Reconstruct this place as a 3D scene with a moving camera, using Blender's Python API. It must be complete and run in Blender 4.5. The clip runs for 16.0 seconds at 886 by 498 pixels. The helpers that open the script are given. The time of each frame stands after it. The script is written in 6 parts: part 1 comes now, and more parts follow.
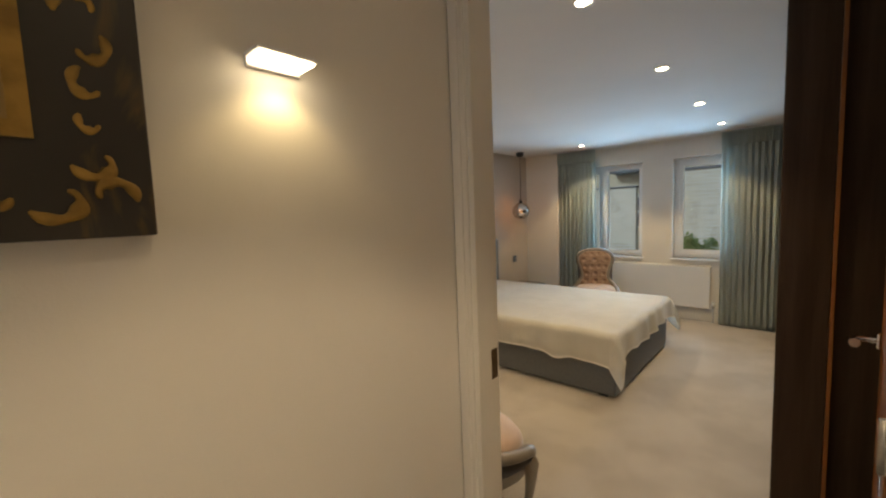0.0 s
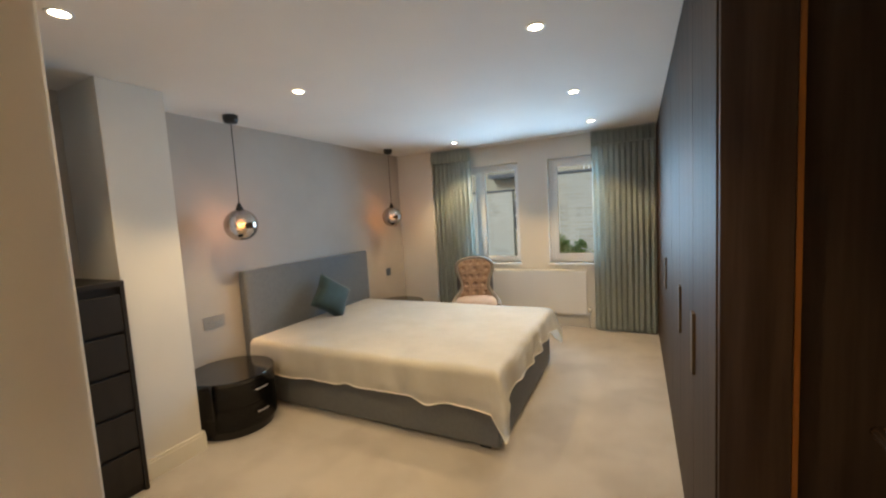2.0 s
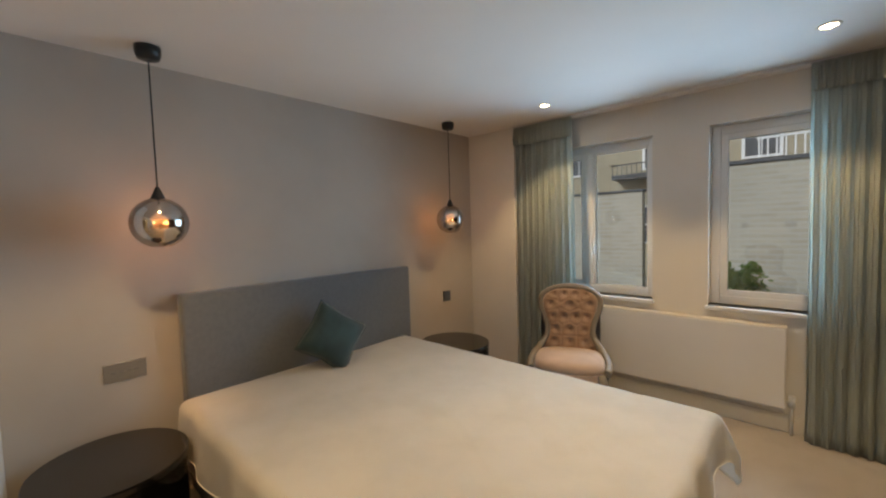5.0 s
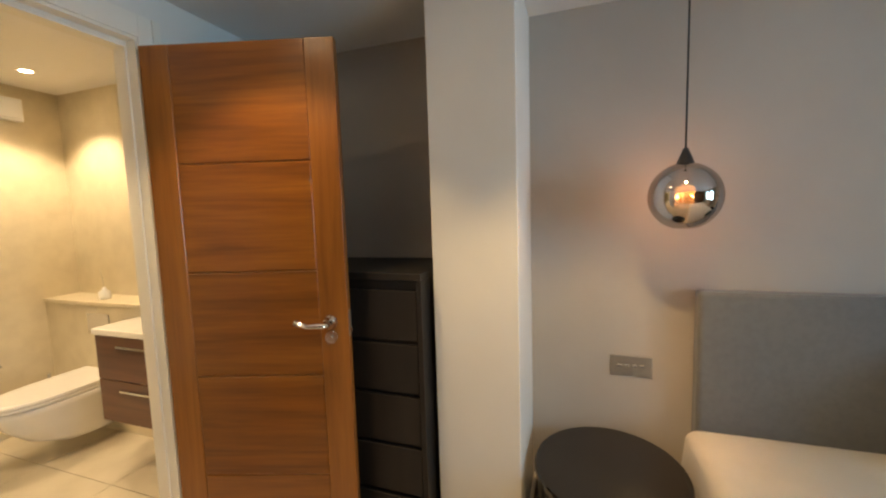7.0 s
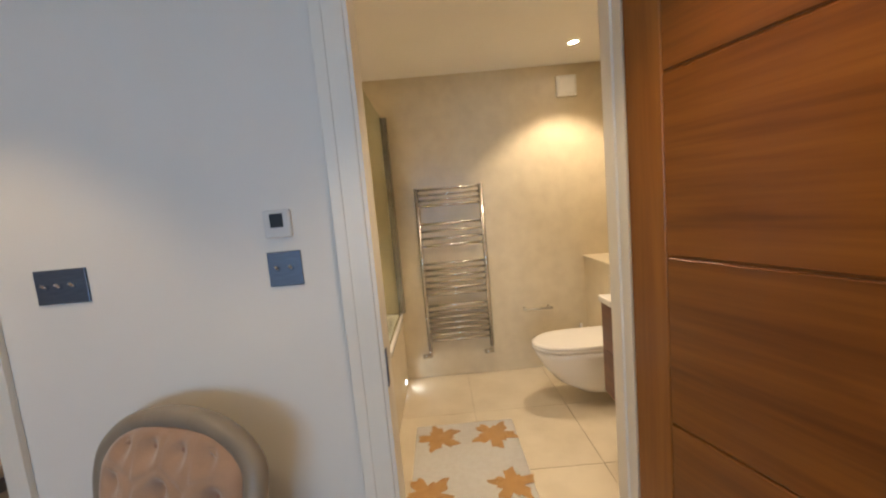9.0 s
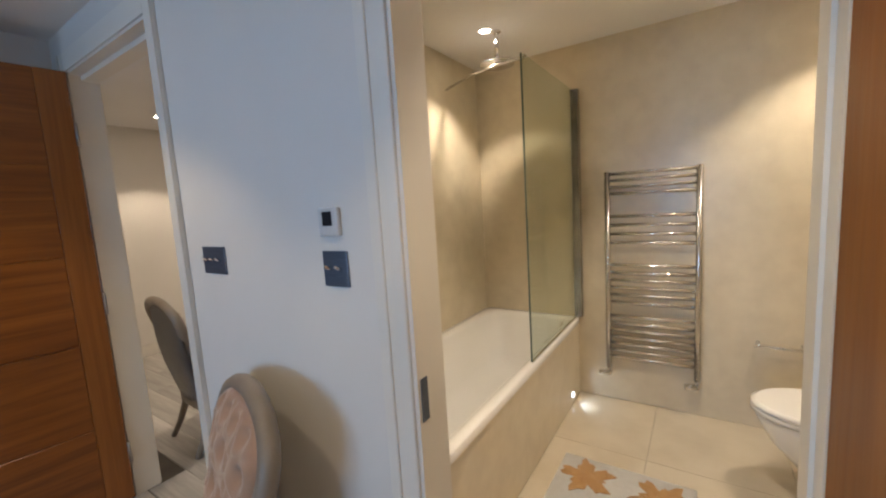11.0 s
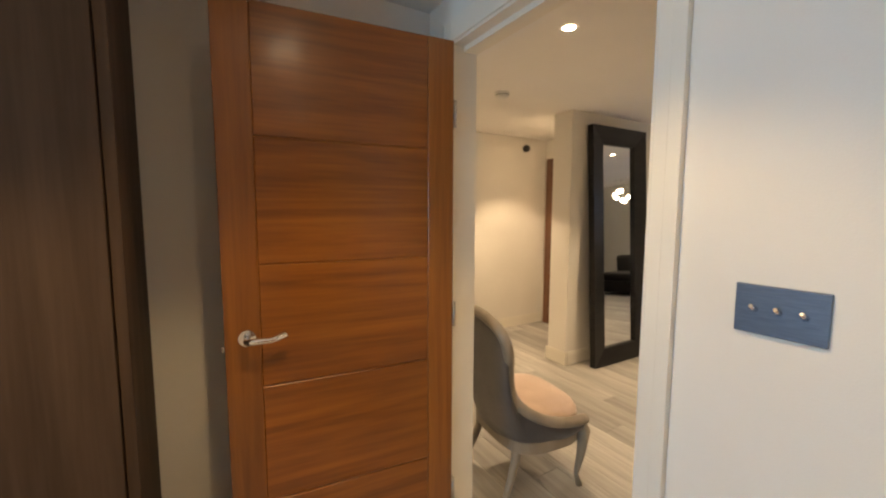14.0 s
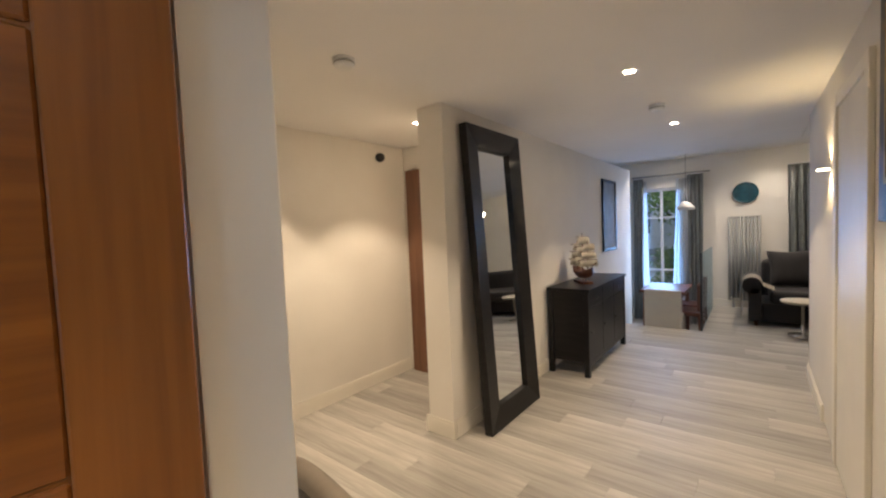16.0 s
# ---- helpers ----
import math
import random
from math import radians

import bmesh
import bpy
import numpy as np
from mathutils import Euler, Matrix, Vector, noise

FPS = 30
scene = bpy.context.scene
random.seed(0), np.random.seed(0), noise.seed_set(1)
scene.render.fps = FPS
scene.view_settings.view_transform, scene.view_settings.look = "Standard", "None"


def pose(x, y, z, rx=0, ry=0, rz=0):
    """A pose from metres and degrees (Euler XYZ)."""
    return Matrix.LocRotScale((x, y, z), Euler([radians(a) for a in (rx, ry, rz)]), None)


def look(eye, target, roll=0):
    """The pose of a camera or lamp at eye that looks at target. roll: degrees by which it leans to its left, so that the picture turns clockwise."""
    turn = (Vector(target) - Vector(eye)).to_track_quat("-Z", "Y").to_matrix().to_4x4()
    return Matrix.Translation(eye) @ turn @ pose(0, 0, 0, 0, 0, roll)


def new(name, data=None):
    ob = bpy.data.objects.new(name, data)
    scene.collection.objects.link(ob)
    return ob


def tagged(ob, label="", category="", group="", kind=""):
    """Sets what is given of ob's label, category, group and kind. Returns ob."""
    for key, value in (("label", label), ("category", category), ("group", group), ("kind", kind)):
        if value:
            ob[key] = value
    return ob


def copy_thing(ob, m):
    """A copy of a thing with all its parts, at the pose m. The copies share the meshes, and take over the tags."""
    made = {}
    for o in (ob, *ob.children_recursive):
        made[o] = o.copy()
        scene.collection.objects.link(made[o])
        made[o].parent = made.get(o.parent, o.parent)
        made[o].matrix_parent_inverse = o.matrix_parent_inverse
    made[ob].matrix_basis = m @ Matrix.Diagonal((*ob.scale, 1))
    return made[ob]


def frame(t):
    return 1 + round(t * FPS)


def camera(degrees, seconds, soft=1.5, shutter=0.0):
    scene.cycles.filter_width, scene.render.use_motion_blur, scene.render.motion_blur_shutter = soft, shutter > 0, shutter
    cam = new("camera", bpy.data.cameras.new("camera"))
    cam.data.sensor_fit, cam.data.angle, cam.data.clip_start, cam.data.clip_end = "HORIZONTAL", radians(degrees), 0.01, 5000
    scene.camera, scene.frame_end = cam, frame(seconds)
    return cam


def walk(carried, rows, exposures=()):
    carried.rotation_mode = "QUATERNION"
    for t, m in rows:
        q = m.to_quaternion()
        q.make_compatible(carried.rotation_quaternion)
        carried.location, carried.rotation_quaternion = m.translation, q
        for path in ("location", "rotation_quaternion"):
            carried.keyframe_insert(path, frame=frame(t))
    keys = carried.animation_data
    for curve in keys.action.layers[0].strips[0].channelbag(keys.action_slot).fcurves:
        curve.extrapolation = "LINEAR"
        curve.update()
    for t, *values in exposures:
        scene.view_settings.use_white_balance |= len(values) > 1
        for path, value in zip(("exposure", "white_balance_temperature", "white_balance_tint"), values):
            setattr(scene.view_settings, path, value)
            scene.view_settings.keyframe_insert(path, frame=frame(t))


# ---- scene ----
cam = camera(96.6, 16.0, 2.2)
PATH = [
    (0, (0.582, -0.47, 1.43), (-0.760, 1.003, 1.252), -2.2),
    (0.5, (0.475, -0.321, 1.433), (-0.646, 1.328, 1.278), -3.0),
    (1, (0.368, -0.123, 1.432), (-0.609, 1.616, 1.281), -3.2),
    (1.5, (0.358, 0.118, 1.42), (-0.569, 1.884, 1.273), -3.4),
    (2, (0.347, 0.347, 1.416), (-0.543, 2.129, 1.243), -3.3),
    (2.5, (0.284, 0.606, 1.422), (-0.588, 2.4, 1.267), -2.9),
    (3, (0.23, 0.86, 1.408), (-0.628, 2.658, 1.241), -2.5),
    (5.5, (-0.273, 2.006, 1.368), (-1.926, 3.128, 1.27), -0.7),
    (6, (-0.489, 2.016, 1.426), (-2.398, 2.59, 1.271), -0.6),
    (6.5, (-0.652, 2.005, 1.414), (-2.644, 1.968, 1.238), -0.7),
    (7, (-0.74, 2.007, 1.396), (-2.623, 1.358, 1.21), -1.8),
    (7.5, (-0.757, 1.987, 1.383), (-2.377, 0.831, 1.179), -2.4),
    (8, (-0.875, 1.885, 1.371), (-2.085, 0.307, 1.147), -2.9),
    (8.5, (-1.079, 1.68, 1.388), (-1.726, -0.2, 1.175), -3.9),
    (9, (-1.307, 1.503, 1.354), (-1.316, -0.485, 1.139), -5.1),
    (11.5, (-1.654, 1.139, 1.389), (-0.356, -0.365, 1.156), -2.2),
    (12, (-1.569, 1.21, 1.404), (-0.034, -0.055, 1.197), -0.8),
    (12.5, (-1.396, 1.322, 1.414), (0.281, 0.25, 1.214), -0.4),
    (13, (-1.144, 1.461, 1.401), (0.582, 0.466, 1.22), 0.6),
    (13.5, (-0.895, 1.417, 1.385), (0.851, 0.457, 1.213), 0.5),
    (14, (-0.620, 1.333, 1.407), (1.099, 0.327, 1.220), 0.2),
    (14.5, (-0.335, 1.268, 1.421), (1.310, 0.146, 1.233), -0.9),
    (15, (-0.115, 1.165, 1.41), (1.428, -0.096, 1.245), -1.6),
    (15.5, (0.058, 0.928, 1.434), (1.470, -0.482, 1.296), -2.2),
    (16, (0.222, 0.677, 1.45), (1.462, -0.886, 1.353), -2.4),
]
# seconds, stops, kelvin, tint
EXPOSURES = [
    (0.0, -0.72, 7450, 9),
    (0.5, -0.84, 7450, 9),
    (1.5, -0.36, 7600, 10),
    (2.5, -0.38, 7700, 11),
    (3.0, -0.50, 7800, 11),
    (5.5, -0.84, 8900, 17),
    (6.0, -0.42, 10300, 18),
    (6.5, -0.20, 11400, 17),
    (7.0, -0.42, 8300, 12),
    (8.0, -0.60, 7250, 15),
    (9.0, -0.68, 7150, 16),
    (11.5, -0.76, 6050, 14),
    (12.5, -0.40, 6400, 18),
    (13.0, -0.23, 7000, 16),
    (13.5, -0.20, 7500, 12),
    (14.5, -0.06, 8300, 15),
    (15.0, -0.26, 7650, 13),
    (15.5, -0.20, 7050, 13),
    (16.0, -0.22, 6750, 13),
]
walk(cam, [(t, look(eye, target, roll)) for t, eye, target, roll in PATH], EXPOSURES)

# ---- light ----
world = bpy.data.worlds.new("world")
scene.world = world
world.use_nodes = True
wn = world.node_tree.nodes
sky = wn.new("ShaderNodeTexSky")
sky.sky_type, sky.sun_disc = "NISHITA", False
sky.sun_elevation, sky.sun_rotation = radians(31), radians(205)
wn["Background"].inputs["Strength"].default_value = 0.15
world.node_tree.links.new(sky.outputs["Color"], wn["Background"].inputs["Color"])

sun_data = bpy.data.lights.new("sun", "SUN")
sun_data.energy, sun_data.angle, sun_data.color = 5.0, radians(15), (0.66, 0.83, 1.0)
sun = new("sun", sun_data)
sun.matrix_world = look((-14, -30, 20), (0, 0, 0))

WARM, BEDWARM, AMBER, NEUTRAL = (1.0, 0.80, 0.56), (1.0, 0.765, 0.435), (1.0, 0.85, 0.64), (1.0, 0.89, 0.75)


def spot(x, y, z, watts, colour, cone=120, blend=0.7, size=0.03):
    d = bpy.data.lights.new("downlight_lamp", "SPOT")
    d.energy, d.color, d.spot_size, d.spot_blend, d.shadow_soft_size = watts, colour, radians(cone), blend, size
    ob = new("downlight_lamp", d)
    ob.location = (x, y, z)
    return ob


def glow(x, y, z, watts, colour, size=0.03):
    d = bpy.data.lights.new("bulb_lamp", "POINT")
    d.energy, d.color, d.shadow_soft_size = watts, colour, size
    ob = new("bulb_lamp", d)
    ob.location = (x, y, z)
    return ob


BED_SPOTS = [(-1.56, 4.62), (-0.055, 4.513), (-0.06, 3.387), (-0.06, 2.226), (-0.08, 1.13), (-1.555, 2.257), (-1.56, 1.11)]
HALL_SPOTS = [(0.80, -0.20), (0.778, -1.781), (0.777, -3.345), (2.30, -1.69), (2.45, -0.55)]
BATH_SPOTS = [(-2.265, -1.13), (-0.62, -0.97), (-1.45, -0.25)]
LIVING_SPOTS = [(0.9, -5.9), (0.0, -5.9), (0.0, -6.7), (1.4, -6.6)]
for lx, ly in BED_SPOTS:
    spot(lx, ly, 2.225, 35 if ly < 1.5 else 62, BEDWARM, 99, 0.38)
for lx, ly in HALL_SPOTS:
    spot(lx, ly, 2.285, 56 if ly > -0.5 else 78, WARM, 98, 0.32)
for lx, ly in BATH_SPOTS:
    spot(lx, ly, 2.305, 86, AMBER, 106, 0.42)
for lx, ly in LIVING_SPOTS:
    spot(lx, ly, 2.48, 34, NEUTRAL, 130)


def window_light(x, y, z, w, h, watts, colour, face):
    d = bpy.data.lights.new("window_daylight", "AREA")
    d.shape, d.size, d.size_y, d.energy, d.color = "RECTANGLE", w, h, watts, colour
    d.spread = radians(125)
    ob = new("window_daylight", d)
    ob.matrix_world = look((x, y, z), (x, y + face, z))
    return ob


DAY = (0.33, 0.63, 1.0)
window_light(-1.25, 5.245, 1.38, 0.50, 1.08, 26, DAY, -1)
window_light(-0.345, 5.245, 1.38, 0.44, 1.08, 26, DAY, -1)
window_light(1.54, -7.24, 1.05, 0.6, 1.8, 26, (0.22, 0.48, 1.0), 1)

# ---- materials ----


def material(name, colour, rough=0.5, metal=0.0, second=None, scale=6.0, mix=(0.4, 0.65), stretch=(1, 1, 1), bump=0.0, bump_scale=150.0,
             coat=0.0, sheen=0.0, emit=0.0, emit_colour=None, random_tint=0.0, detail=4.0, rough_var=0.0, warp=0.0):
    m = bpy.data.materials.new(name)
    m.use_nodes = True
    nt = m.node_tree
    n, lk = nt.nodes, nt.links
    b = n["Principled BSDF"]
    b.inputs["Roughness"].default_value, b.inputs["Metallic"].default_value = rough, metal
    b.inputs["Coat Weight"].default_value, b.inputs["Sheen Weight"].default_value = coat, sheen
    b.inputs["Coat Roughness"].default_value = 0.08
    b.inputs["Base Color"].default_value = (*colour, 1)
    coord = n.new("ShaderNodeTexCoord")
    mapping = n.new("ShaderNodeMapping")
    mapping.inputs["Scale"].default_value = stretch
    lk.new(coord.outputs["Object"], mapping.inputs["Vector"])
    out = None
    if second:
        tex = n.new("ShaderNodeTexNoise")
        tex.inputs["Scale"].default_value, tex.inputs["Detail"].default_value = scale, detail
        tex.inputs["Distortion"].default_value = warp
        lk.new(mapping.outputs["Vector"], tex.inputs["Vector"])
        ramp = n.new("ShaderNodeMapRange")
        ramp.inputs["From Min"].default_value, ramp.inputs["From Max"].default_value = mix
        lk.new(tex.outputs["Fac"], ramp.inputs["Value"])
        blend = n.new("ShaderNodeMix")
        blend.data_type = "RGBA"
        blend.inputs["A"].default_value, blend.inputs["B"].default_value = (*colour, 1), (*second, 1)
        lk.new(ramp.outputs["Result"], blend.inputs["Factor"])
        out = blend.outputs["Result"]
        if rough_var:
            rr = n.new("ShaderNodeMapRange")
            rr.inputs["To Min"].default_value, rr.inputs["To Max"].default_value = rough - rough_var, rough + rough_var
            lk.new(tex.outputs["Fac"], rr.inputs["Value"])
            lk.new(rr.outputs["Result"], b.inputs["Roughness"])
    if random_tint:
        info = n.new("ShaderNodeObjectInfo")
        rng = n.new("ShaderNodeMapRange")
        rng.inputs["To Min"].default_value, rng.inputs["To Max"].default_value = 1 - random_tint, 1 + random_tint
        lk.new(info.outputs["Random"], rng.inputs["Value"])
        hsv = n.new("ShaderNodeHueSaturation")
        hsv.inputs["Color"].default_value = (*colour, 1)
        if out:
            lk.new(out, hsv.inputs["Color"])
        lk.new(rng.outputs["Result"], hsv.inputs["Value"])
        out = hsv.outputs["Color"]
    if out:
        lk.new(out, b.inputs["Base Color"])
    if bump:
        t2 = n.new("ShaderNodeTexNoise")
        t2.inputs["Scale"].default_value, t2.inputs["Detail"].default_value = bump_scale, 3
        lk.new(mapping.outputs["Vector"], t2.inputs["Vector"])
        bp = n.new("ShaderNodeBump")
        bp.inputs["Strength"].default_value, bp.inputs["Distance"].default_value = bump, 0.01
        lk.new(t2.outputs["Fac"], bp.inputs["Height"])
        lk.new(bp.outputs["Normal"], b.inputs["Normal"])
    if emit:
        b.inputs["Emission Color"].default_value = (*(emit_colour or colour), 1)
        b.inputs["Emission Strength"].default_value = emit
    return m


def wood(name, dark, light, along, rough=0.32, coat=0.25, scale=1.0, random_tint=0.0, figure=0.0):
    """Veneer with long grain streaks along one axis ('x', 'y' or 'z')."""
    m = bpy.data.materials.new(name)
    m.use_nodes = True
    nt = m.node_tree
    n, lk = nt.nodes, nt.links
    b = n["Principled BSDF"]
    b.inputs["Roughness"].default_value, b.inputs["Coat Weight"].default_value, b.inputs["Coat Roughness"].default_value = rough, coat, 0.2
    coord, mapping = n.new("ShaderNodeTexCoord"), n.new("ShaderNodeMapping")
    mapping.inputs["Scale"].default_value = [0.09 * scale if a == along else 1.6 * scale for a in "xyz"]
    lk.new(coord.outputs["Object"], mapping.inputs["Vector"])
    big, fine = n.new("ShaderNodeTexNoise"), n.new("ShaderNodeTexNoise")
    big.inputs["Scale"].default_value, big.inputs["Detail"].default_value, big.inputs["Distortion"].default_value = 7, 5, 1.2
    fine.inputs["Scale"].default_value, fine.inputs["Detail"].default_value = 60, 6
    lk.new(mapping.outputs["Vector"], big.inputs["Vector"])
    lk.new(mapping.outputs["Vector"], fine.inputs["Vector"])
    add = n.new("ShaderNodeMath")
    add.operation = "MULTIPLY_ADD"
    add.inputs[1].default_value = 0.35
    lk.new(fine.outputs["Fac"], add.inputs[0])
    lk.new(big.outputs["Fac"], add.inputs[2])
    ramp = n.new("ShaderNodeMapRange")
    ramp.inputs["From Min"].default_value, ramp.inputs["From Max"].default_value = 0.45, 0.9
    grain = add.outputs["Value"]
    if figure:      # cathedral arches: contour lines of the slow noise
        rings, sine, arch = n.new("ShaderNodeMath"), n.new("ShaderNodeMath"), n.new("ShaderNodeMath")
        rings.operation, rings.inputs[1].default_value = "MULTIPLY", 58
        sine.operation = "SINE"
        arch.operation, arch.inputs[1].default_value = "MULTIPLY_ADD", figure
        slow = n.new("ShaderNodeTexNoise")
        slow.inputs["Scale"].default_value, slow.inputs["Detail"].default_value, slow.inputs["Distortion"].default_value = 3.6, 1.5, 0.5
        lk.new(mapping.outputs["Vector"], slow.inputs["Vector"])
        lk.new(slow.outputs["Fac"], rings.inputs[0])
        lk.new(rings.outputs["Value"], sine.inputs[0])
        lk.new(sine.outputs["Value"], arch.inputs[0])
        lk.new(grain, arch.inputs[2])
        grain = arch.outputs["Value"]
    lk.new(grain, ramp.inputs["Value"])
    blend = n.new("ShaderNodeMix")
    blend.data_type = "RGBA"
    blend.inputs["A"].default_value, blend.inputs["B"].default_value = (*dark, 1), (*light, 1)
    lk.new(ramp.outputs["Result"], blend.inputs["Factor"])
    out = blend.outputs["Result"]
    if random_tint:
        info, rng, hsv = n.new("ShaderNodeObjectInfo"), n.new("ShaderNodeMapRange"), n.new("ShaderNodeHueSaturation")
        rng.inputs["To Min"].default_value, rng.inputs["To Max"].default_value = 1 - random_tint, 1 + random_tint
        lk.new(info.outputs["Random"], rng.inputs["Value"])
        lk.new(rng.outputs["Result"], hsv.inputs["Value"])
        lk.new(out, hsv.inputs["Color"])
        out = hsv.outputs["Color"]
    lk.new(out, b.inputs["Base Color"])
    bp = n.new("ShaderNodeBump")
    bp.inputs["Strength"].default_value, bp.inputs["Distance"].default_value = 0.12, 0.004
    lk.new(fine.outputs["Fac"], bp.inputs["Height"])
    lk.new(bp.outputs["Normal"], b.inputs["Normal"])
    return m


def glass(name, colour=(1, 1, 1), rough=0.0, mixed=0.9):
    """Thin pane: mostly clear, with a mirror gloss."""
    m = bpy.data.materials.new(name)
    m.use_nodes = True
    nt = m.node_tree
    n, lk = nt.nodes, nt.links
    clear, gloss, mix = n.new("ShaderNodeBsdfTransparent"), n.new("ShaderNodeBsdfGlossy"), n.new("ShaderNodeMixShader")
    clear.inputs["Color"].default_value = (*colour, 1)
    gloss.inputs["Roughness"].default_value = rough
    mix.inputs["Fac"].default_value = 1 - mixed
    lk.new(clear.outputs["BSDF"], mix.inputs[1])
    lk.new(gloss.outputs["BSDF"], mix.inputs[2])
    lk.new(mix.outputs["Shader"], n["Material Output"].inputs["Surface"])
    return m


def brickwork(name, c1, c2, mortar):
    m = bpy.data.materials.new(name)
    m.use_nodes = True
    nt = m.node_tree
    n, lk = nt.nodes, nt.links
    b = n["Principled BSDF"]
    b.inputs["Roughness"].default_value = 0.9
    coord, mapping, tex = n.new("ShaderNodeTexCoord"), n.new("ShaderNodeMapping"), n.new("ShaderNodeTexBrick")
    mapping.inputs["Rotation"].default_value = (radians(90), 0, 0)
    lk.new(coord.outputs["Object"], mapping.inputs["Vector"])
    lk.new(mapping.outputs["Vector"], tex.inputs["Vector"])
    tex.inputs["Color1"].default_value, tex.inputs["Color2"].default_value, tex.inputs["Mortar"].default_value = (*c1, 1), (*c2, 1), (*mortar, 1)
    tex.inputs["Scale"].default_value, tex.inputs["Mortar Size"].default_value = 1.0, 0.012
    tex.inputs["Brick Width"].default_value, tex.inputs["Row Height"].default_value = 0.225, 0.075
    dirt, blend = n.new("ShaderNodeTexNoise"), n.new("ShaderNodeMix")
    dirt.inputs["Scale"].default_value = 1.5
    lk.new(coord.outputs["Object"], dirt.inputs["Vector"])
    blend.data_type, blend.blend_type = "RGBA", "MULTIPLY"
    blend.inputs["Factor"].default_value = 0.25
    lk.new(tex.outputs["Color"], blend.inputs["A"])
    lk.new(dirt.outputs["Fac"], blend.inputs["B"])
    lk.new(blend.outputs["Result"], b.inputs["Base Color"])
    bp = n.new("ShaderNodeBump")
    bp.inputs["Strength"].default_value = 0.5
    bp.inputs["Distance"].default_value = 0.01
    bp.invert = True
    lk.new(tex.outputs["Fac"], bp.inputs["Height"])
    lk.new(bp.outputs["Normal"], b.inputs["Normal"])
    return m


WALL = material("wall_paint", (0.76, 0.73, 0.68), 0.75, second=(0.72, 0.69, 0.64), scale=1.6, bump=0.05, bump_scale=220)
TAUPE = material("taupe_wallpaper", (0.50, 0.455, 0.41), 0.7, second=(0.465, 0.42, 0.375), scale=2.2, bump=0.08, bump_scale=260)
CEIL = material("ceiling_paint", (0.84, 0.825, 0.805), 0.85, second=(0.81, 0.795, 0.775), scale=1.3, bump=0.03, bump_scale=200)
TRIM = material("satin_trim_paint", (0.79, 0.755, 0.68), 0.4, second=(0.75, 0.715, 0.64), scale=3, bump=0.02, bump_scale=80)
CARPET = material("carpet_pile", (0.56, 0.50, 0.45), 1.0, second=(0.45, 0.395, 0.35), scale=2.4, mix=(0.42, 0.62), bump=0.9, bump_scale=420, sheen=0.35, detail=8)
DOOR_V = wood("door_stile_veneer", (0.195, 0.062, 0.0112), (0.345, 0.122, 0.0230), "z", figure=0.03)
DOOR_H = wood("door_panel_veneer", (0.160, 0.046, 0.0074), (0.315, 0.105, 0.0168), "y", figure=0.05, random_tint=0.06)
DARKWOOD = wood("wardrobe_veneer", (0.036, 0.0205, 0.0120), (0.070, 0.043, 0.027), "z", rough=0.62, coat=0.0)
DARKWOOD.node_tree.nodes["Principled BSDF"].inputs["Specular IOR Level"].default_value = 0.18
EBONY = material("black_stained_wood", (0.006, 0.0055, 0.006), 0.4, second=(0.011, 0.010, 0.010), scale=3, stretch=(1, 1, 8), bump=0.04, bump_scale=90, coat=0.12)
EBONY.node_tree.nodes["Principled BSDF"].inputs["Specular IOR Level"].default_value = 0.25
CORRIDORDOOR = wood("corridor_door_veneer", (0.10, 0.042, 0.022), (0.19, 0.085, 0.045), "z", rough=0.4)
CHESTBROWN = material("dark_brown_laminate", (0.010, 0.0075, 0.0065), 0.5, second=(0.015, 0.011, 0.0095), scale=3, stretch=(6, 6, 0.6), bump=0.04, bump_scale=120)
LACQUER = material("black_gloss_lacquer", (0.006, 0.005, 0.005), 0.16, second=(0.010, 0.008, 0.008), scale=4, coat=0.45)
CHROME = material("polished_chrome", (0.82, 0.82, 0.83), 0.12, 1.0)
STEEL = material("brushed_steel", (0.15, 0.185, 0.24), 0.5, 0.8, second=(0.12, 0.15, 0.20), scale=30, stretch=(1, 1, 20))
BRONZE = material("bronze_pull", (0.095, 0.058, 0.026), 0.5, 0.2, second=(0.075, 0.045, 0.020), scale=20)
GREYFABRIC = material("grey_woven_fabric", (0.148, 0.158, 0.168), 0.9, second=(0.135, 0.144, 0.154), scale=40, bump=0.15, bump_scale=500, sheen=0.3)
SPREAD = material("white_cotton_spread", (0.84, 0.815, 0.77), 0.9, second=(0.79, 0.765, 0.715), scale=5, bump=0.25, bump_scale=320, sheen=0.2)
TEAL = material("teal_velvet", (0.006, 0.030, 0.034), 0.7, second=(0.012, 0.050, 0.054), scale=9, bump=0.2, bump_scale=300, sheen=0.35)
CURTAIN = material("sage_teal_curtain", (0.50, 0.565, 0.54), 0.75, second=(0.44, 0.50, 0.475), scale=14, stretch=(1, 1, 0.2), bump=0.2, bump_scale=400, sheen=0.5)
VELVET = material("blush_velvet", (0.38, 0.23, 0.150), 0.75, second=(0.32, 0.19, 0.120), scale=12, bump=0.2, bump_scale=300, sheen=0.6)
CHAIRFRAME = material("grey_washed_wood", (0.27, 0.23, 0.185), 0.42, second=(0.21, 0.175, 0.138), scale=8, stretch=(1, 1, 0.4), bump=0.08, bump_scale=60)
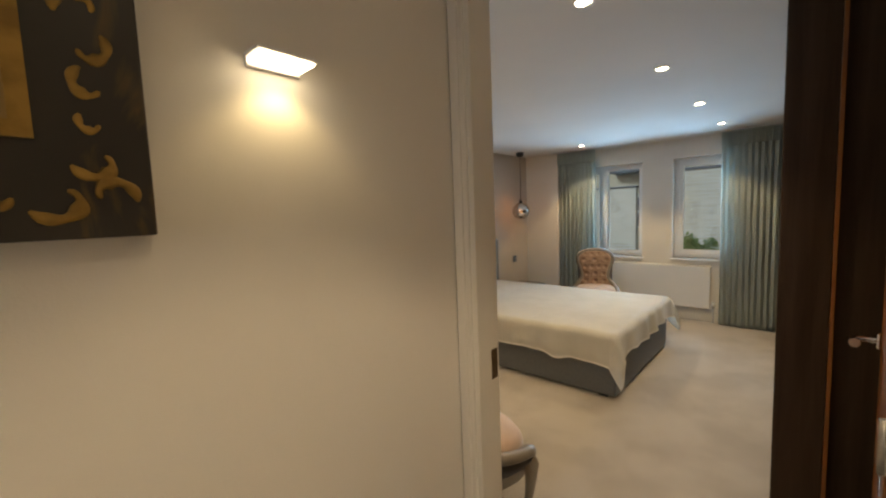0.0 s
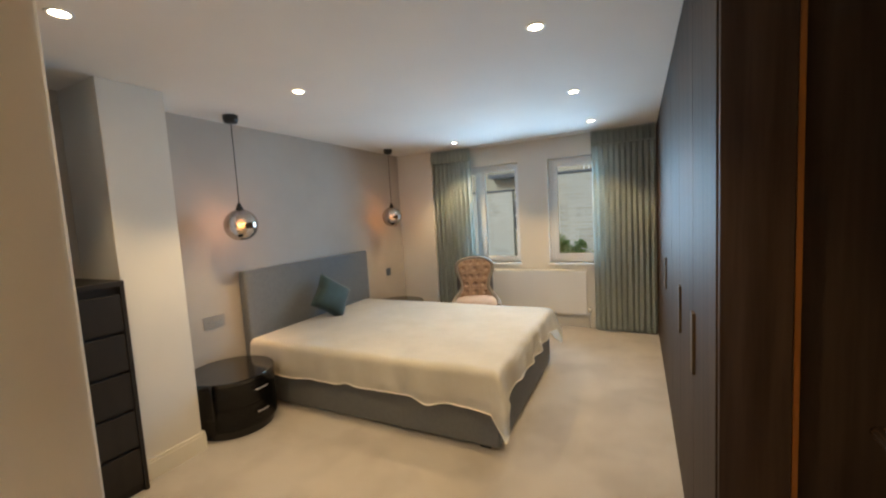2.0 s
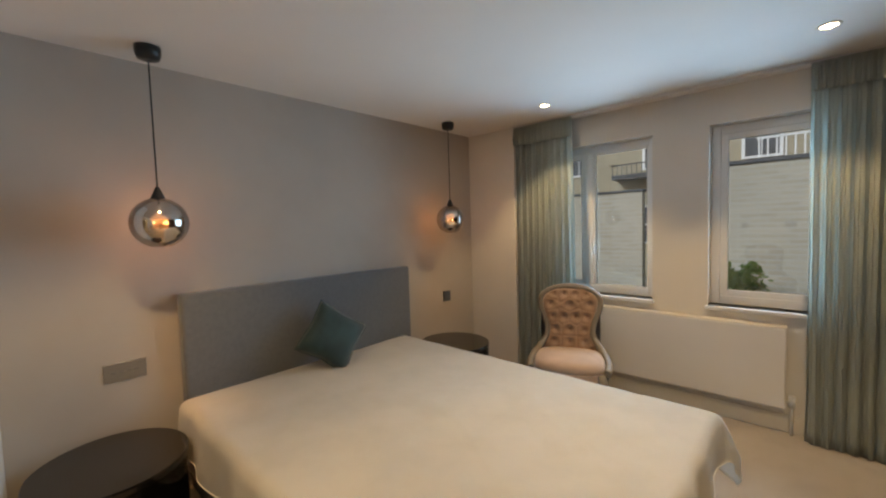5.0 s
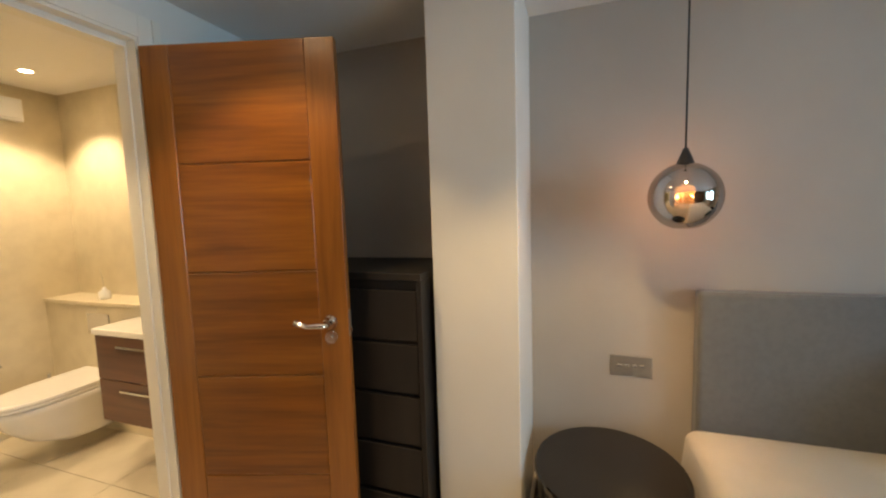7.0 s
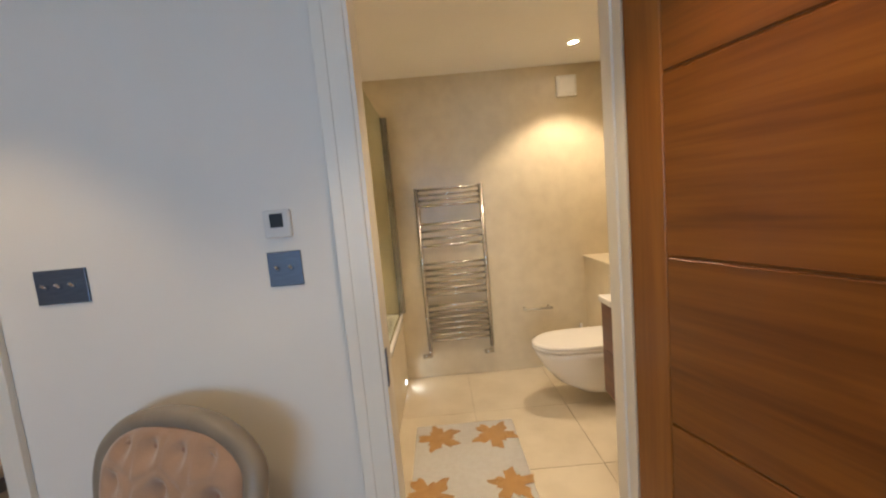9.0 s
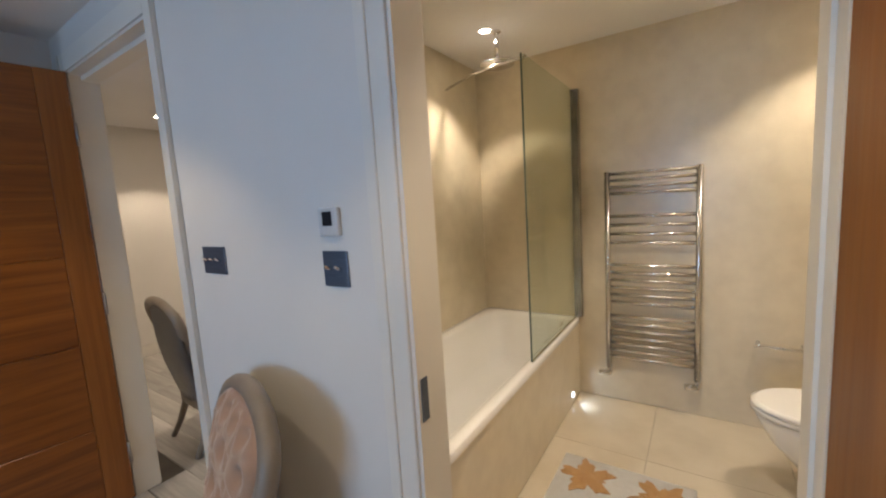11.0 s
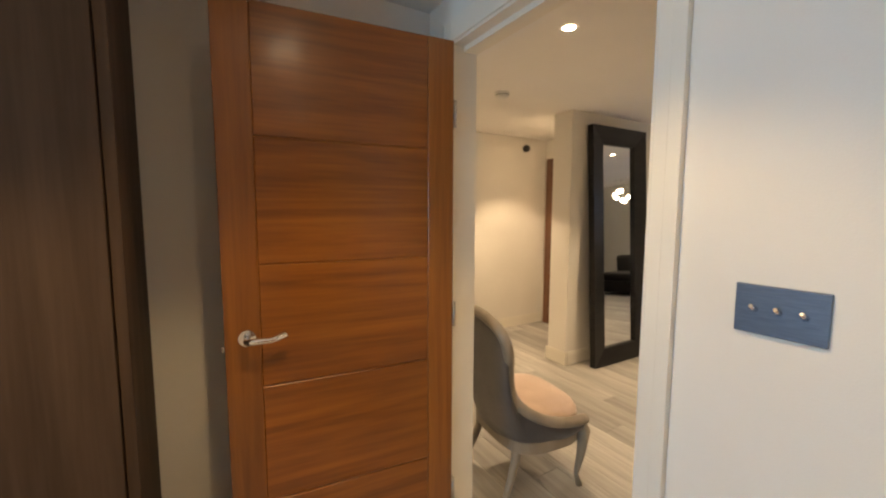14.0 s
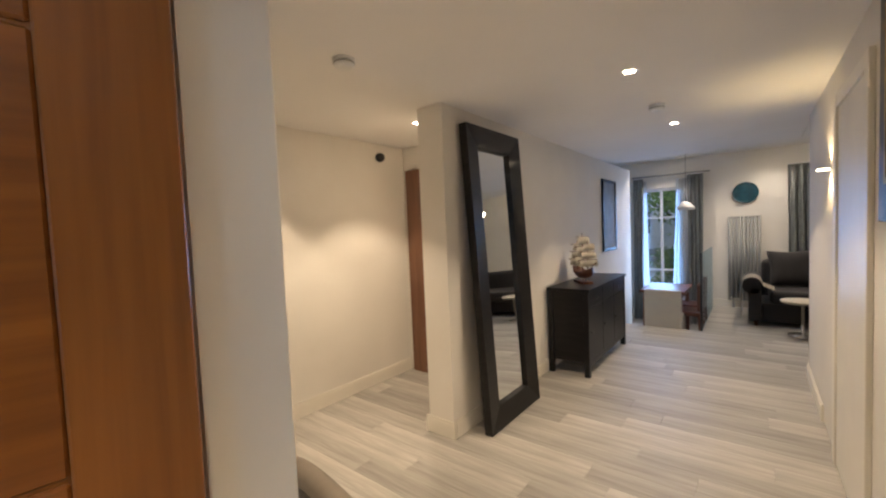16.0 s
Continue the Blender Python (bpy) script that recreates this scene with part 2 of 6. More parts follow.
SEATVELVET = material("pale_blush_velvet", (0.56, 0.41, 0.32), 0.8, second=(0.49, 0.35, 0.27), scale=9, bump=0.2, bump_scale=300, sheen=0.5)
CHAIRBACK = material("grey_velvet", (0.135, 0.122, 0.118), 0.75, second=(0.11, 0.10, 0.096), scale=8, bump=0.2, bump_scale=300, sheen=0.5)
BUTTON = material("velvet_button", (0.30, 0.16, 0.115), 0.75, second=(0.26, 0.14, 0.10), scale=30)
WHITE = material("white_plastic", (0.80, 0.80, 0.79), 0.4, second=(0.77, 0.77, 0.76), scale=4)
UPVC = material("white_window_frame", (0.80, 0.81, 0.82), 0.3, second=(0.76, 0.77, 0.78), scale=3)
RADIATOR = material("white_enamel", (0.78, 0.78, 0.78), 0.35, second=(0.75, 0.75, 0.75), scale=2)
CERAMIC = material("white_ceramic", (0.84, 0.82, 0.78), 0.08, second=(0.82, 0.80, 0.76), scale=3, coat=0.6)
BATHTILE = material("cream_stone_tile", (0.68, 0.595, 0.44), 0.28, second=(0.615, 0.53, 0.385), scale=9, mix=(0.38, 0.70), detail=8, bump=0.03, bump_scale=60)
FLOORTILE = material("cream_floor_tile", (0.68, 0.60, 0.465), 0.2, second=(0.61, 0.53, 0.40), scale=4, detail=8, random_tint=0.03)
GROUT = material("beige_grout", (0.54, 0.48, 0.37), 0.9, second=(0.47, 0.41, 0.32), scale=10)
VANITY = wood("walnut_veneer", (0.075, 0.028, 0.014), (0.16, 0.065, 0.032), "y", rough=0.35)
RUGWHITE = material("white_bath_mat", (0.84, 0.83, 0.80), 1.0, second=(0.80, 0.785, 0.75), scale=40, bump=0.3, bump_scale=260, sheen=0.2)
RUGGOLD = material("gold_leaf_pile", (0.56, 0.30, 0.085), 1.0, second=(0.47, 0.24, 0.06), scale=30, bump=0.9, bump_scale=260, sheen=0.4)
PLANK = wood("grey_oak_plank", (0.245, 0.230, 0.210), (0.52, 0.50, 0.465), "x", rough=0.5, coat=0.0, scale=0.9, random_tint=0.20)
SUBFLOOR = material("dark_subfloor", (0.16, 0.14, 0.12), 0.9, second=(0.13, 0.115, 0.10), scale=5)
MIRROR = material("mirror_silver", (0.88, 0.89, 0.88), 0.01, 1.0)
SMOKE = material("mirrored_smoked_glass", (0.52, 0.47, 0.44), 0.04, 1.0)
BULB = material("glowing_bulb", (1.0, 0.75, 0.42), 0.5, emit=9, emit_colour=(1.0, 0.76, 0.50))
LED = material("downlight_lens", (1, 0.95, 0.85), 0.5, emit=22, emit_colour=(1.0, 0.86, 0.66))
DOWNLENS = material("downlight_lens", (1, 0.95, 0.85), 0.5, emit=85, emit_colour=(1.0, 0.83, 0.60))
SCONCELENS = material("wall_light_lens", (1, 0.95, 0.85), 0.5, emit=12, emit_colour=(1.0, 0.86, 0.62))
COOLLED = material("floor_led_lens", (1, 1, 1), 0.5, emit=12, emit_colour=(0.85, 0.93, 1.0))
BLACK = material("black_plastic", (0.012, 0.012, 0.013), 0.35, second=(0.018, 0.018, 0.019), scale=20)
SCREEN = material("dark_display", (0.01, 0.01, 0.012), 0.45)
PANE = glass("window_glass", (0.96, 0.985, 1.0), mixed=0.93)
SHOWERGLASS = glass("green_tinted_glass", (0.90, 0.935, 0.885), mixed=0.92)
RAILCHROME = material("dulled_chrome", (0.60, 0.58, 0.55), 0.24, 1.0, second=(0.54, 0.52, 0.49), scale=14)
BALUSTRADE = glass("blue_tinted_glass", (0.74, 0.84, 0.90), mixed=0.88)
BRICK = brickwork("stock_brick", (0.50, 0.455, 0.37), (0.43, 0.385, 0.30), (0.48, 0.46, 0.41))
BRICKTAN = brickwork("tan_brick", (0.45, 0.37, 0.25), (0.40, 0.33, 0.21), (0.42, 0.39, 0.33))
SLATE = material("grey_slate", (0.075, 0.08, 0.09), 0.7, second=(0.055, 0.058, 0.066), scale=3)
PAVING = material("grey_paving", (0.26, 0.25, 0.235), 0.9, second=(0.20, 0.195, 0.18), scale=2, bump=0.2, bump_scale=30)
LEAF = material("green_leaves", (0.075, 0.12, 0.035), 0.6, second=(0.10, 0.15, 0.05), scale=8)
BARK = material("grey_bark", (0.10, 0.08, 0.06), 0.9, second=(0.07, 0.055, 0.04), scale=12)
PAINTDARK = material("dark_canvas", (0.022, 0.017, 0.012), 0.45, second=(0.16, 0.095, 0.022), scale=4.2, mix=(0.54, 0.66), detail=7, warp=1.6)
GOLD = material("gilt_moulding", (0.40, 0.24, 0.055), 0.5, 0.4, second=(0.24, 0.14, 0.03), scale=22)
OCHRE = material("ochre_canvas", (0.30, 0.19, 0.06), 0.5, second=(0.16, 0.09, 0.025), scale=5, detail=6)
SOFABLACK = material("black_velvet", (0.012, 0.010, 0.011), 0.75, second=(0.017, 0.014, 0.015), scale=6, sheen=0.12)
THROW = material("cream_knit", (0.62, 0.57, 0.48), 1.0, second=(0.52, 0.47, 0.39), scale=30, bump=0.5, bump_scale=120)
GREYCURTAIN = material("grey_curtain", (0.30, 0.325, 0.325), 0.85, second=(0.25, 0.27, 0.27), scale=10, sheen=0.3)
GREYRAD = material("grey_radiator_enamel", (0.33, 0.33, 0.32), 0.5, second=(0.30, 0.30, 0.29), scale=4)
BLUECLOCK = material("teal_blue_enamel", (0.012, 0.075, 0.105), 0.3, second=(0.008, 0.045, 0.065), scale=9, detail=6)
LINEN = material("pale_linen", (0.62, 0.575, 0.50), 0.9, second=(0.59, 0.55, 0.49), scale=8, bump=0.2, bump_scale=200)
REDWOOD = material("red_brown_wood", (0.17, 0.06, 0.03), 0.4, second=(0.12, 0.04, 0.02), scale=6, stretch=(1, 1, 0.3))
SILVER = material("tarnished_silver", (0.52, 0.50, 0.47), 0.3, 0.9, second=(0.40, 0.38, 0.35), scale=20)
PICGREY = material("grey_print", (0.17, 0.155, 0.14), 0.6, second=(0.12, 0.11, 0.10), scale=5, detail=6)

SHEER = bpy.data.materials.new("white_sheer_voile")
SHEER.use_nodes = True
_sn, _sl = SHEER.node_tree.nodes, SHEER.node_tree.links
_tr, _mx = _sn.new("ShaderNodeBsdfTranslucent"), _sn.new("ShaderNodeMixShader")
_tr.inputs["Color"].default_value = (0.82, 0.84, 0.86, 1)
_sn["Principled BSDF"].inputs["Base Color"].default_value = (0.78, 0.80, 0.82, 1)
_sn["Principled BSDF"].inputs["Roughness"].default_value = 0.9
_mx.inputs["Fac"].default_value = 0.6
_sl.new(_sn["Principled BSDF"].outputs["BSDF"], _mx.inputs[1])
_sl.new(_tr.outputs["BSDF"], _mx.inputs[2])
_sl.new(_mx.outputs["Shader"], _sn["Material Output"].inputs["Surface"])
PLATESTEEL = material("satin_steel", (0.46, 0.44, 0.41), 0.42, 0.85, second=(0.40, 0.385, 0.36), scale=30, stretch=(1, 1, 20))
_ln, _ll = LEAF.node_tree.nodes, LEAF.node_tree.links
_lt, _lm = _ln.new("ShaderNodeBsdfTranslucent"), _ln.new("ShaderNodeMixShader")
_lt.inputs["Color"].default_value = (0.26, 0.40, 0.10, 1)
_lm.inputs["Fac"].default_value = 0.5
_ll.new(_ln["Principled BSDF"].outputs["BSDF"], _lm.inputs[1])
_ll.new(_lt.outputs["BSDF"], _lm.inputs[2])
_ll.new(_lm.outputs["Shader"], _ln["Material Output"].inputs["Surface"])
PLATEWHITE = material("off_white_plastic", (0.66, 0.655, 0.64), 0.45, second=(0.63, 0.625, 0.61), scale=5)

# ---- mesh helpers ----


def bm_new():
    return bmesh.new()


def box(bm, x0, x1, y0, y1, z0, z1, bev=0.0, seg=2):
    r = bmesh.ops.create_cube(bm, size=1.0)
    vs = r["verts"]
    bmesh.ops.scale(bm, vec=(abs(x1 - x0), abs(y1 - y0), abs(z1 - z0)), verts=vs)
    bmesh.ops.translate(bm, vec=((x0 + x1) / 2, (y0 + y1) / 2, (z0 + z1) / 2), verts=vs)
    if bev:
        es = list({e for v in vs for e in v.link_edges})
        bmesh.ops.bevel(bm, geom=es, offset=bev, segments=seg, affect="EDGES", profile=0.5)
    return bm


def boxed(*a, **k):
    return box(bm_new(), *a, **k)


def lathe(bm, profile, centre=(0, 0, 0), seg=32, sx=1.0, sy=1.0, caps=True):
    """Turns a profile of (radius, z) round the vertical axis."""
    rings = []
    for r, z in profile:
        rings.append([bm.verts.new((centre[0] + sx * r * math.cos(2 * math.pi * i / seg), centre[1] + sy * r * math.sin(2 * math.pi * i / seg), centre[2] + z)) for i in range(seg)])
    for a, b in zip(rings, rings[1:]):
        for i in range(seg):
            f = bm.faces.new((a[i], a[(i + 1) % seg], b[(i + 1) % seg], b[i]))
            f.smooth = True
    if caps and profile[0][0] > 1e-5:
        bm.faces.new(rings[0][::-1])
    if caps and profile[-1][0] > 1e-5:
        bm.faces.new(rings[-1])
    return bm


def tube(bm, points, radius, seg=10, closed=False):
    """A round bar along points; radius is a number or one for each point."""
    pts = [Vector(p) for p in points]
    n = len(pts)
    rad = radius if isinstance(radius, (list, tuple)) else [radius] * n
    rings = []
    side = None
    for i, p in enumerate(pts):
        a = pts[(i - 1) % n] if closed else pts[max(i - 1, 0)]
        b = pts[(i + 1) % n] if closed else pts[min(i + 1, n - 1)]
        d = (b - a).normalized()
        if side is None:
            side = d.orthogonal().normalized()
        side = (side - d * side.dot(d)).normalized()
        up = d.cross(side)
        rings.append([bm.verts.new(p + rad[i] * (math.cos(2 * math.pi * k / seg) * side + math.sin(2 * math.pi * k / seg) * up)) for k in range(seg)])
    pairs = list(zip(rings, rings[1:])) + ([(rings[-1], rings[0])] if closed else [])
    for a, b in pairs:
        for k in range(seg):
            f = bm.faces.new((a[k], a[(k + 1) % seg], b[(k + 1) % seg], b[k]))
            f.smooth = True
    if not closed:
        bm.faces.new(rings[0][::-1])
        bm.faces.new(rings[-1])
    return bm


def prism(bm, outline, y0, y1, axis="y"):
    """Extrudes an outline of (u, v) from y0 to y1; axis y: u is x and v is z; axis z: u is x and v is y; axis x: u is y and v is z."""
    def place(u, v, w):
        return {"y": (u, w, v), "z": (u, v, w), "x": (w, u, v)}[axis]
    a = [bm.verts.new(place(u, v, y0)) for u, v in outline]
    b = [bm.verts.new(place(u, v, y1)) for u, v in outline]
    k = len(outline)
    bm.faces.new(a[::-1])
    bm.faces.new(b)
    for i in range(k):
        bm.faces.new((a[i], a[(i + 1) % k], b[(i + 1) % k], b[i]))
    bmesh.ops.recalc_face_normals(bm, faces=bm.faces)
    return bm


def sheet(bm, nu, nv, fn, thick=0.0):
    """A grid of nu x nv quads laid by fn(u, v), u and v from 0 to 1."""
    g = [[bm.verts.new(fn(i / nu, j / nv)) for j in range(nv + 1)] for i in range(nu + 1)]
    for i in range(nu):
        for j in range(nv):
            f = bm.faces.new((g[i][j], g[i + 1][j], g[i + 1][j + 1], g[i][j + 1]))
            f.smooth = True
    if thick:
        bmesh.ops.solidify(bm, geom=bm.faces[:], thickness=thick)
    return bm


def faceted(bm):
    """The same mesh with flat faces, for crisp edges."""
    for f_ in bm.faces:
        f_.smooth = False
    return bm


def mesh_of(name, bm, mat):
    bmesh.ops.recalc_face_normals(bm, faces=bm.faces)
    me = bpy.data.meshes.new(name)
    bm.to_mesh(me)
    bm.free()
    me.materials.append(mat)
    return me


def part(name, bm, mat, parent=None, label=""):
    ob = new(name, mesh_of(name, bm, mat))
    if parent:
        ob.parent = parent
    if label:
        ob["label"] = label
    return ob


def thing(name, label, category, group="", at=None):
    ob = new(name)
    ob.empty_display_size = 0.1
    tagged(ob, label, category, group)
    if at is not None:
        ob.matrix_world = at
    return ob


def structure(name, bm, mat, label=""):
    return tagged(part(name, bm, mat), label, "", "", "structure")


# ---- large structure ----
RX0, RX1, RY0, RY1, RZ = -2.60, 1.08, 0.50, 5.16, 2.24      # bedroom
HY = 0.40                                                   # hall face of the door wall
E0, E1, B0, B1, DH = -0.106, 0.735, -1.80, -1.12, 2.06        # door openings and their height
BX0, BX1, BY0, BZ = -2.63, -0.25, -1.55, 2.32               # bathroom
HX0, HX1, HZ = -0.15, 3.08, 2.30                            # hall
LY0, LZ, LX0, LX1 = -7.25, 2.50, -3.2, 1.98                 # living room

structure("floor", boxed(RX0 - 0.1, RX1 + 0.1, RY0 - 0.04, RY1 + 0.15, -0.08, 0.0), CARPET, "beige cut-pile bedroom carpet with faint footmarks")
SUNK, SEDGE, SX = -0.34, -5.33, 0.78                         # lowered dining end: level, front edge, side
fhb = boxed(LX0, HX1 + 0.1, SEDGE, RY0 - 0.044, -0.09, -0.012)
box(fhb, LX0, SX, LY0 - 0.1, SEDGE - 0.0005, -0.09, -0.012)
structure("floor_hall", fhb, SUBFLOOR, "screed under the hall planks")
structure("floor_dining", boxed(SX + 0.001, HX1 + 0.1, LY0 - 0.1, SEDGE - 0.001, SUNK - 0.08, SUNK), PLANK, "grey oak floor of the lowered dining end")
rsb = boxed(SX, HX1, SEDGE - 0.014, SEDGE - 0.001, SUNK, -0.092)
box(rsb, SX + 0.0005, SX + 0.014, LY0, SEDGE - 0.015, SUNK, -0.092)
structure("trim_step", rsb, WALL, "off-white riser down to the dining end")
structure("floor_bathroom", boxed(BX0, BX1, BY0, RY0 - 0.044, -0.011, -0.006), GROUT, "beige grouted bathroom floor")
structure("ceiling", boxed(RX0 - 0.1, RX1 + 0.1, HY, RY1 + 0.15, RZ, RZ + 0.12), CEIL, "smooth white bedroom ceiling")
structure("ceiling_hall", boxed(HX0 - 0.02, HX1 + 0.1, -5.35, HY - 0.003, HZ, HZ + 0.12), CEIL, "smooth white hall ceiling")
structure("ceiling_bathroom", boxed(BX0 - 0.1, HX0 - 0.021, BY0 - 0.1, HY - 0.003, BZ, BZ + 0.12), CEIL, "smooth white bathroom ceiling")
structure("ceiling_living", boxed(LX0 - 0.1, HX1 + 0.1, LY0 - 0.2, -5.354, LZ, LZ + 0.12), CEIL, "white living room ceiling")
structure("ceiling_step", boxed(HX0 - 0.02, HX1 + 0.1, -5.354, -5.352 + 0.05, HZ + 0.121, LZ + 0.12), CEIL, "white ceiling step")
structure("ceiling_store", boxed(LX0 - 0.1, HX0 - 0.03, -5.35, BY0 - 0.104, HZ + 0.01, HZ + 0.12), CEIL, "white ceiling beside the hall")

structure("wall_bed", boxed(RX0 - 0.1, RX0, HY, RY1 + 0.15, 0, RZ), TAUPE, "taupe papered feature wall behind the bed")
structure("wall_east", boxed(RX1, RX1 + 0.1, HY + 0.004, RY1 + 0.15, 0, RZ), WALL, "off-white painted wall")
# door wall with two openings
dw = bm_new()
for a, b in ((RX0, B0), (B1, E0), (E1, RX1)):
    box(dw, a, b, HY, RY0, 0, DH)
box(dw, RX0, RX1, HY, RY0, DH, RZ)
structure("wall_door", dw, WALL, "off-white painted wall with two doorways")
structure("wall_door_hall", boxed(RX1 + 0.104, HX1, HY, RY0, 0, HZ), WALL, "off-white painted hall wall")
structure("column", boxed(RX0, -2.18, 1.465, 1.80, 0, RZ - 0.001, bev=0.004), WALL, "off-white boxed column beside the bed")
structure("pilaster", boxed(RX0, -2.08, 5.0, RY1, 0, RZ - 0.001), WALL, "off-white pilaster in the window corner")
structure("bulkhead", boxed(0.92, RX1, RY0, 1.14, 2.03, RZ - 0.001), WALL, "off-white boxing over the open door")

# window wall with two openings
W1A, W1B, W2A, W2B, WS, WT = -1.78, -0.976, -0.622, 0.22, 0.765, 2.0
ww = bm_new()
for a, b in ((RX0, W1A), (W1B, W2A), (W2B, RX1)):
    box(ww, a, b, RY1, RY1 + 0.26, WS, WT)
box(ww, RX0, RX1, RY1, RY1 + 0.26, 0, WS)
box(ww, RX0, RX1, RY1, RY1 + 0.26, WT, RZ)
structure("wall_window", ww, WALL, "off-white painted wall with two windows")

# bathroom and hall walls
structure("wall_bath_back", boxed(BX0 - 0.1, HX0 - 0.021, BY0 - 0.1, BY0, 0, BZ), BATHTILE, "cream stone-tiled bathroom wall")
structure("wall_bath_side", boxed(BX0 - 0.1, BX0, BY0, HY, 0, BZ), BATHTILE, "cream stone-tiled bathroom wall")
structure("wall_bath_tub", boxed(BX1, BX1 + 0.012, BY0, HY - 0.014, 0, BZ), BATHTILE, "cream stone-tiled wall over the bath")
bl = bm_new()
for a, b in ((BX0, B0 - 0.002), (B1 + 0.002, BX1)):
    box(bl, a, b, HY - 0.012, HY - 0.002, 0, BZ)
box(bl, B0 - 0.002, B1 + 0.002, HY - 0.012, HY - 0.002, DH, BZ)
structure("wall_bath_door", bl, BATHTILE, "cream stone-tiled wall round the bathroom door")
hw = bm_new()
box(hw, BX1 + 0.013, HX0, -4.05, HY - 0.002, 0, HZ)
structure("wall_hall_left", hw, WALL, "cream painted hall wall")
structure("wall_pier", boxed(1.86, 2.08, -6.45, -1.43, SUNK, HZ, bev=0.003), WALL, "cream painted hall wall ending in a pier")
structure("wall_corridor", boxed(HX1, HX1 + 0.1, LY0, HY, SUNK, LZ), WALL, "cream painted corridor wall")
structure("wall_corridor_end", boxed(2.084, HX1 - 0.002, -2.42, -2.32, 0, HZ), WALL, "cream painted corridor end wall")
lw = bm_new()
LWA, LWB, LWS, LWT = 1.22, 1.86, 0.02, 2.02
box(lw, LX0, LWA, LY0 - 0.2, LY0, SUNK - 0.1, LZ)
box(lw, LWB, HX1, LY0 - 0.2, LY0, SUNK - 0.1, LZ)
box(lw, LWA, LWB, LY0 - 0.2, LY0, SUNK - 0.1, LWS)
box(lw, LWA, LWB, LY0 - 0.2, LY0, LWT, LZ)
structure("wall_living", lw, WALL, "pale painted living room wall with a tall window")
structure("wall_living_west", boxed(LX0 - 0.1, LX0, LY0 - 0.2, BY0 - 0.1, 0, LZ), WALL, "pale painted living room wall")
structure("wall_store", boxed(LX0, BX0 - 0.104, BY0 - 0.104, BY0 - 0.02, 0, LZ), WALL, "pale painted wall")

# baseboards
def skirting(name, x0, x1, y0, y1, h=0.12):
    bm = bm_new()
    box(bm, x0, x1, y0, y1, 0, h - 0.02)
    dx, dy = abs(x1 - x0), abs(y1 - y0)
    if dx < dy:
        box(bm, x0 + dx * 0.2, x1 - dx * 0.2, y0, y1, h - 0.02, h)
    else:
        box(bm, x0, x1, y0 + dy * 0.2, y1 - dy * 0.2, h - 0.02, h)
    return structure(name, bm, TRIM, "cream moulded skirting board")


skirting("baseboard", -2.18, -2.164, 1.467, 1.80)
skirting("baseboard", -2.598, -2.164, 1.801, 1.816)
skirting("baseboard", RX1 - 0.016, RX1, RY0, 1.505)
skirting("baseboard", B1 + 0.09, E0 - 0.09, RY0, RY0 + 0.016)
skirting("baseboard", 1.844, 1.86, SEDGE, -1.446)
skirting("baseboard", 1.844, 2.096, -1.43, -1.414)
skirting("baseboard", HX1 - 0.016, HX1, -2.30, HY - 0.02)
skirting("baseboard", HX0, HX0 + 0.016, -4.05, -3.05)
skirting("baseboard", LX0, SX, LY0, LY0 + 0.016)


def door_trim(x0, x1, room, hall):
    """Lining, stops and architraves of a doorway in the door wall."""
    bm = bm_new()
    t = 0.014
    for a, b in ((x0, x0 + t), (x1 - t, x1)):
        box(bm, a, b, HY - 0.004, RY0 + 0.004, 0, DH - t)
    box(bm, x0, x1, HY - 0.004, RY0 + 0.004, DH - t, DH)
    box(bm, x0 + t, x0 + 0.020, HY - 0.003, RY0 - 0.042, 0, DH - t - 0.02)
    box(bm, x0 + t, x1 - t, HY - 0.003, RY0 - 0.042, DH - t - 0.02, DH - t)
    structure("trim", bm, TRIM, "cream painted door lining with a planted stop")
    for face, s in ((RY0, 1), (HY, -1)):
        if (s > 0 and not room) or (s < 0 and not hall):
            continue
        bm = bm_new()
        w = 0.075
        left = (w if x0 < -1 else 0.06) if s > 0 or x0 < -1 else 0.040
        for a, b, edge in ((x0 - left, x0 + 0.004, 1), (x1 - 0.004, x1 + w, -1)):
            lo, hi = sorted((face, face + s * 0.013))
            box(bm, a, b, lo, hi, 0, DH + w, bev=0.003)
            lo, hi = sorted((face + s * 0.0125, face + s * 0.019))
            mid = (a, a + 0.03) if edge > 0 else (b - 0.03, b)
            box(bm, *mid, lo, hi, 0, DH + w, bev=0.002)
        lo, hi = sorted((face, face + s * 0.0125))
        box(bm, x0 + 0.004, x1 - 0.004, lo, hi, DH - 0.004, DH + w - 0.001)
        structure("trim", bm, TRIM, "cream painted architrave")


door_trim(E0, E1, True, True)
door_trim(B0, B1, True, False)

# hall planks and bathroom tiles come last in the file


# ---- doors ----
def lever_handle(parent, side, y, z):
    """A chrome lever on a rose; side -1 or 1 is the face of the leaf, the lever points to -y."""
    bm = bm_new()
    x = side * 0.022
    tube(bm, [(x, y, z), (x + side * 0.008, y, z)], 0.026, 20)
    tube(bm, [(x, y, z), (x + side * 0.05, y, z), (x + side * 0.058, y - 0.008, z), (x + side * 0.06, y - 0.03, z + 0.002), (x + side * 0.056, y - 0.070, z - 0.001), (x + side * 0.052, y - 0.116, z + 0.014)],
         [0.010, 0.010, 0.011, 0.011, 0.009, 0.013], 10)
    part("door_handle", bm, CHROME, parent, "polished chrome lever handle")


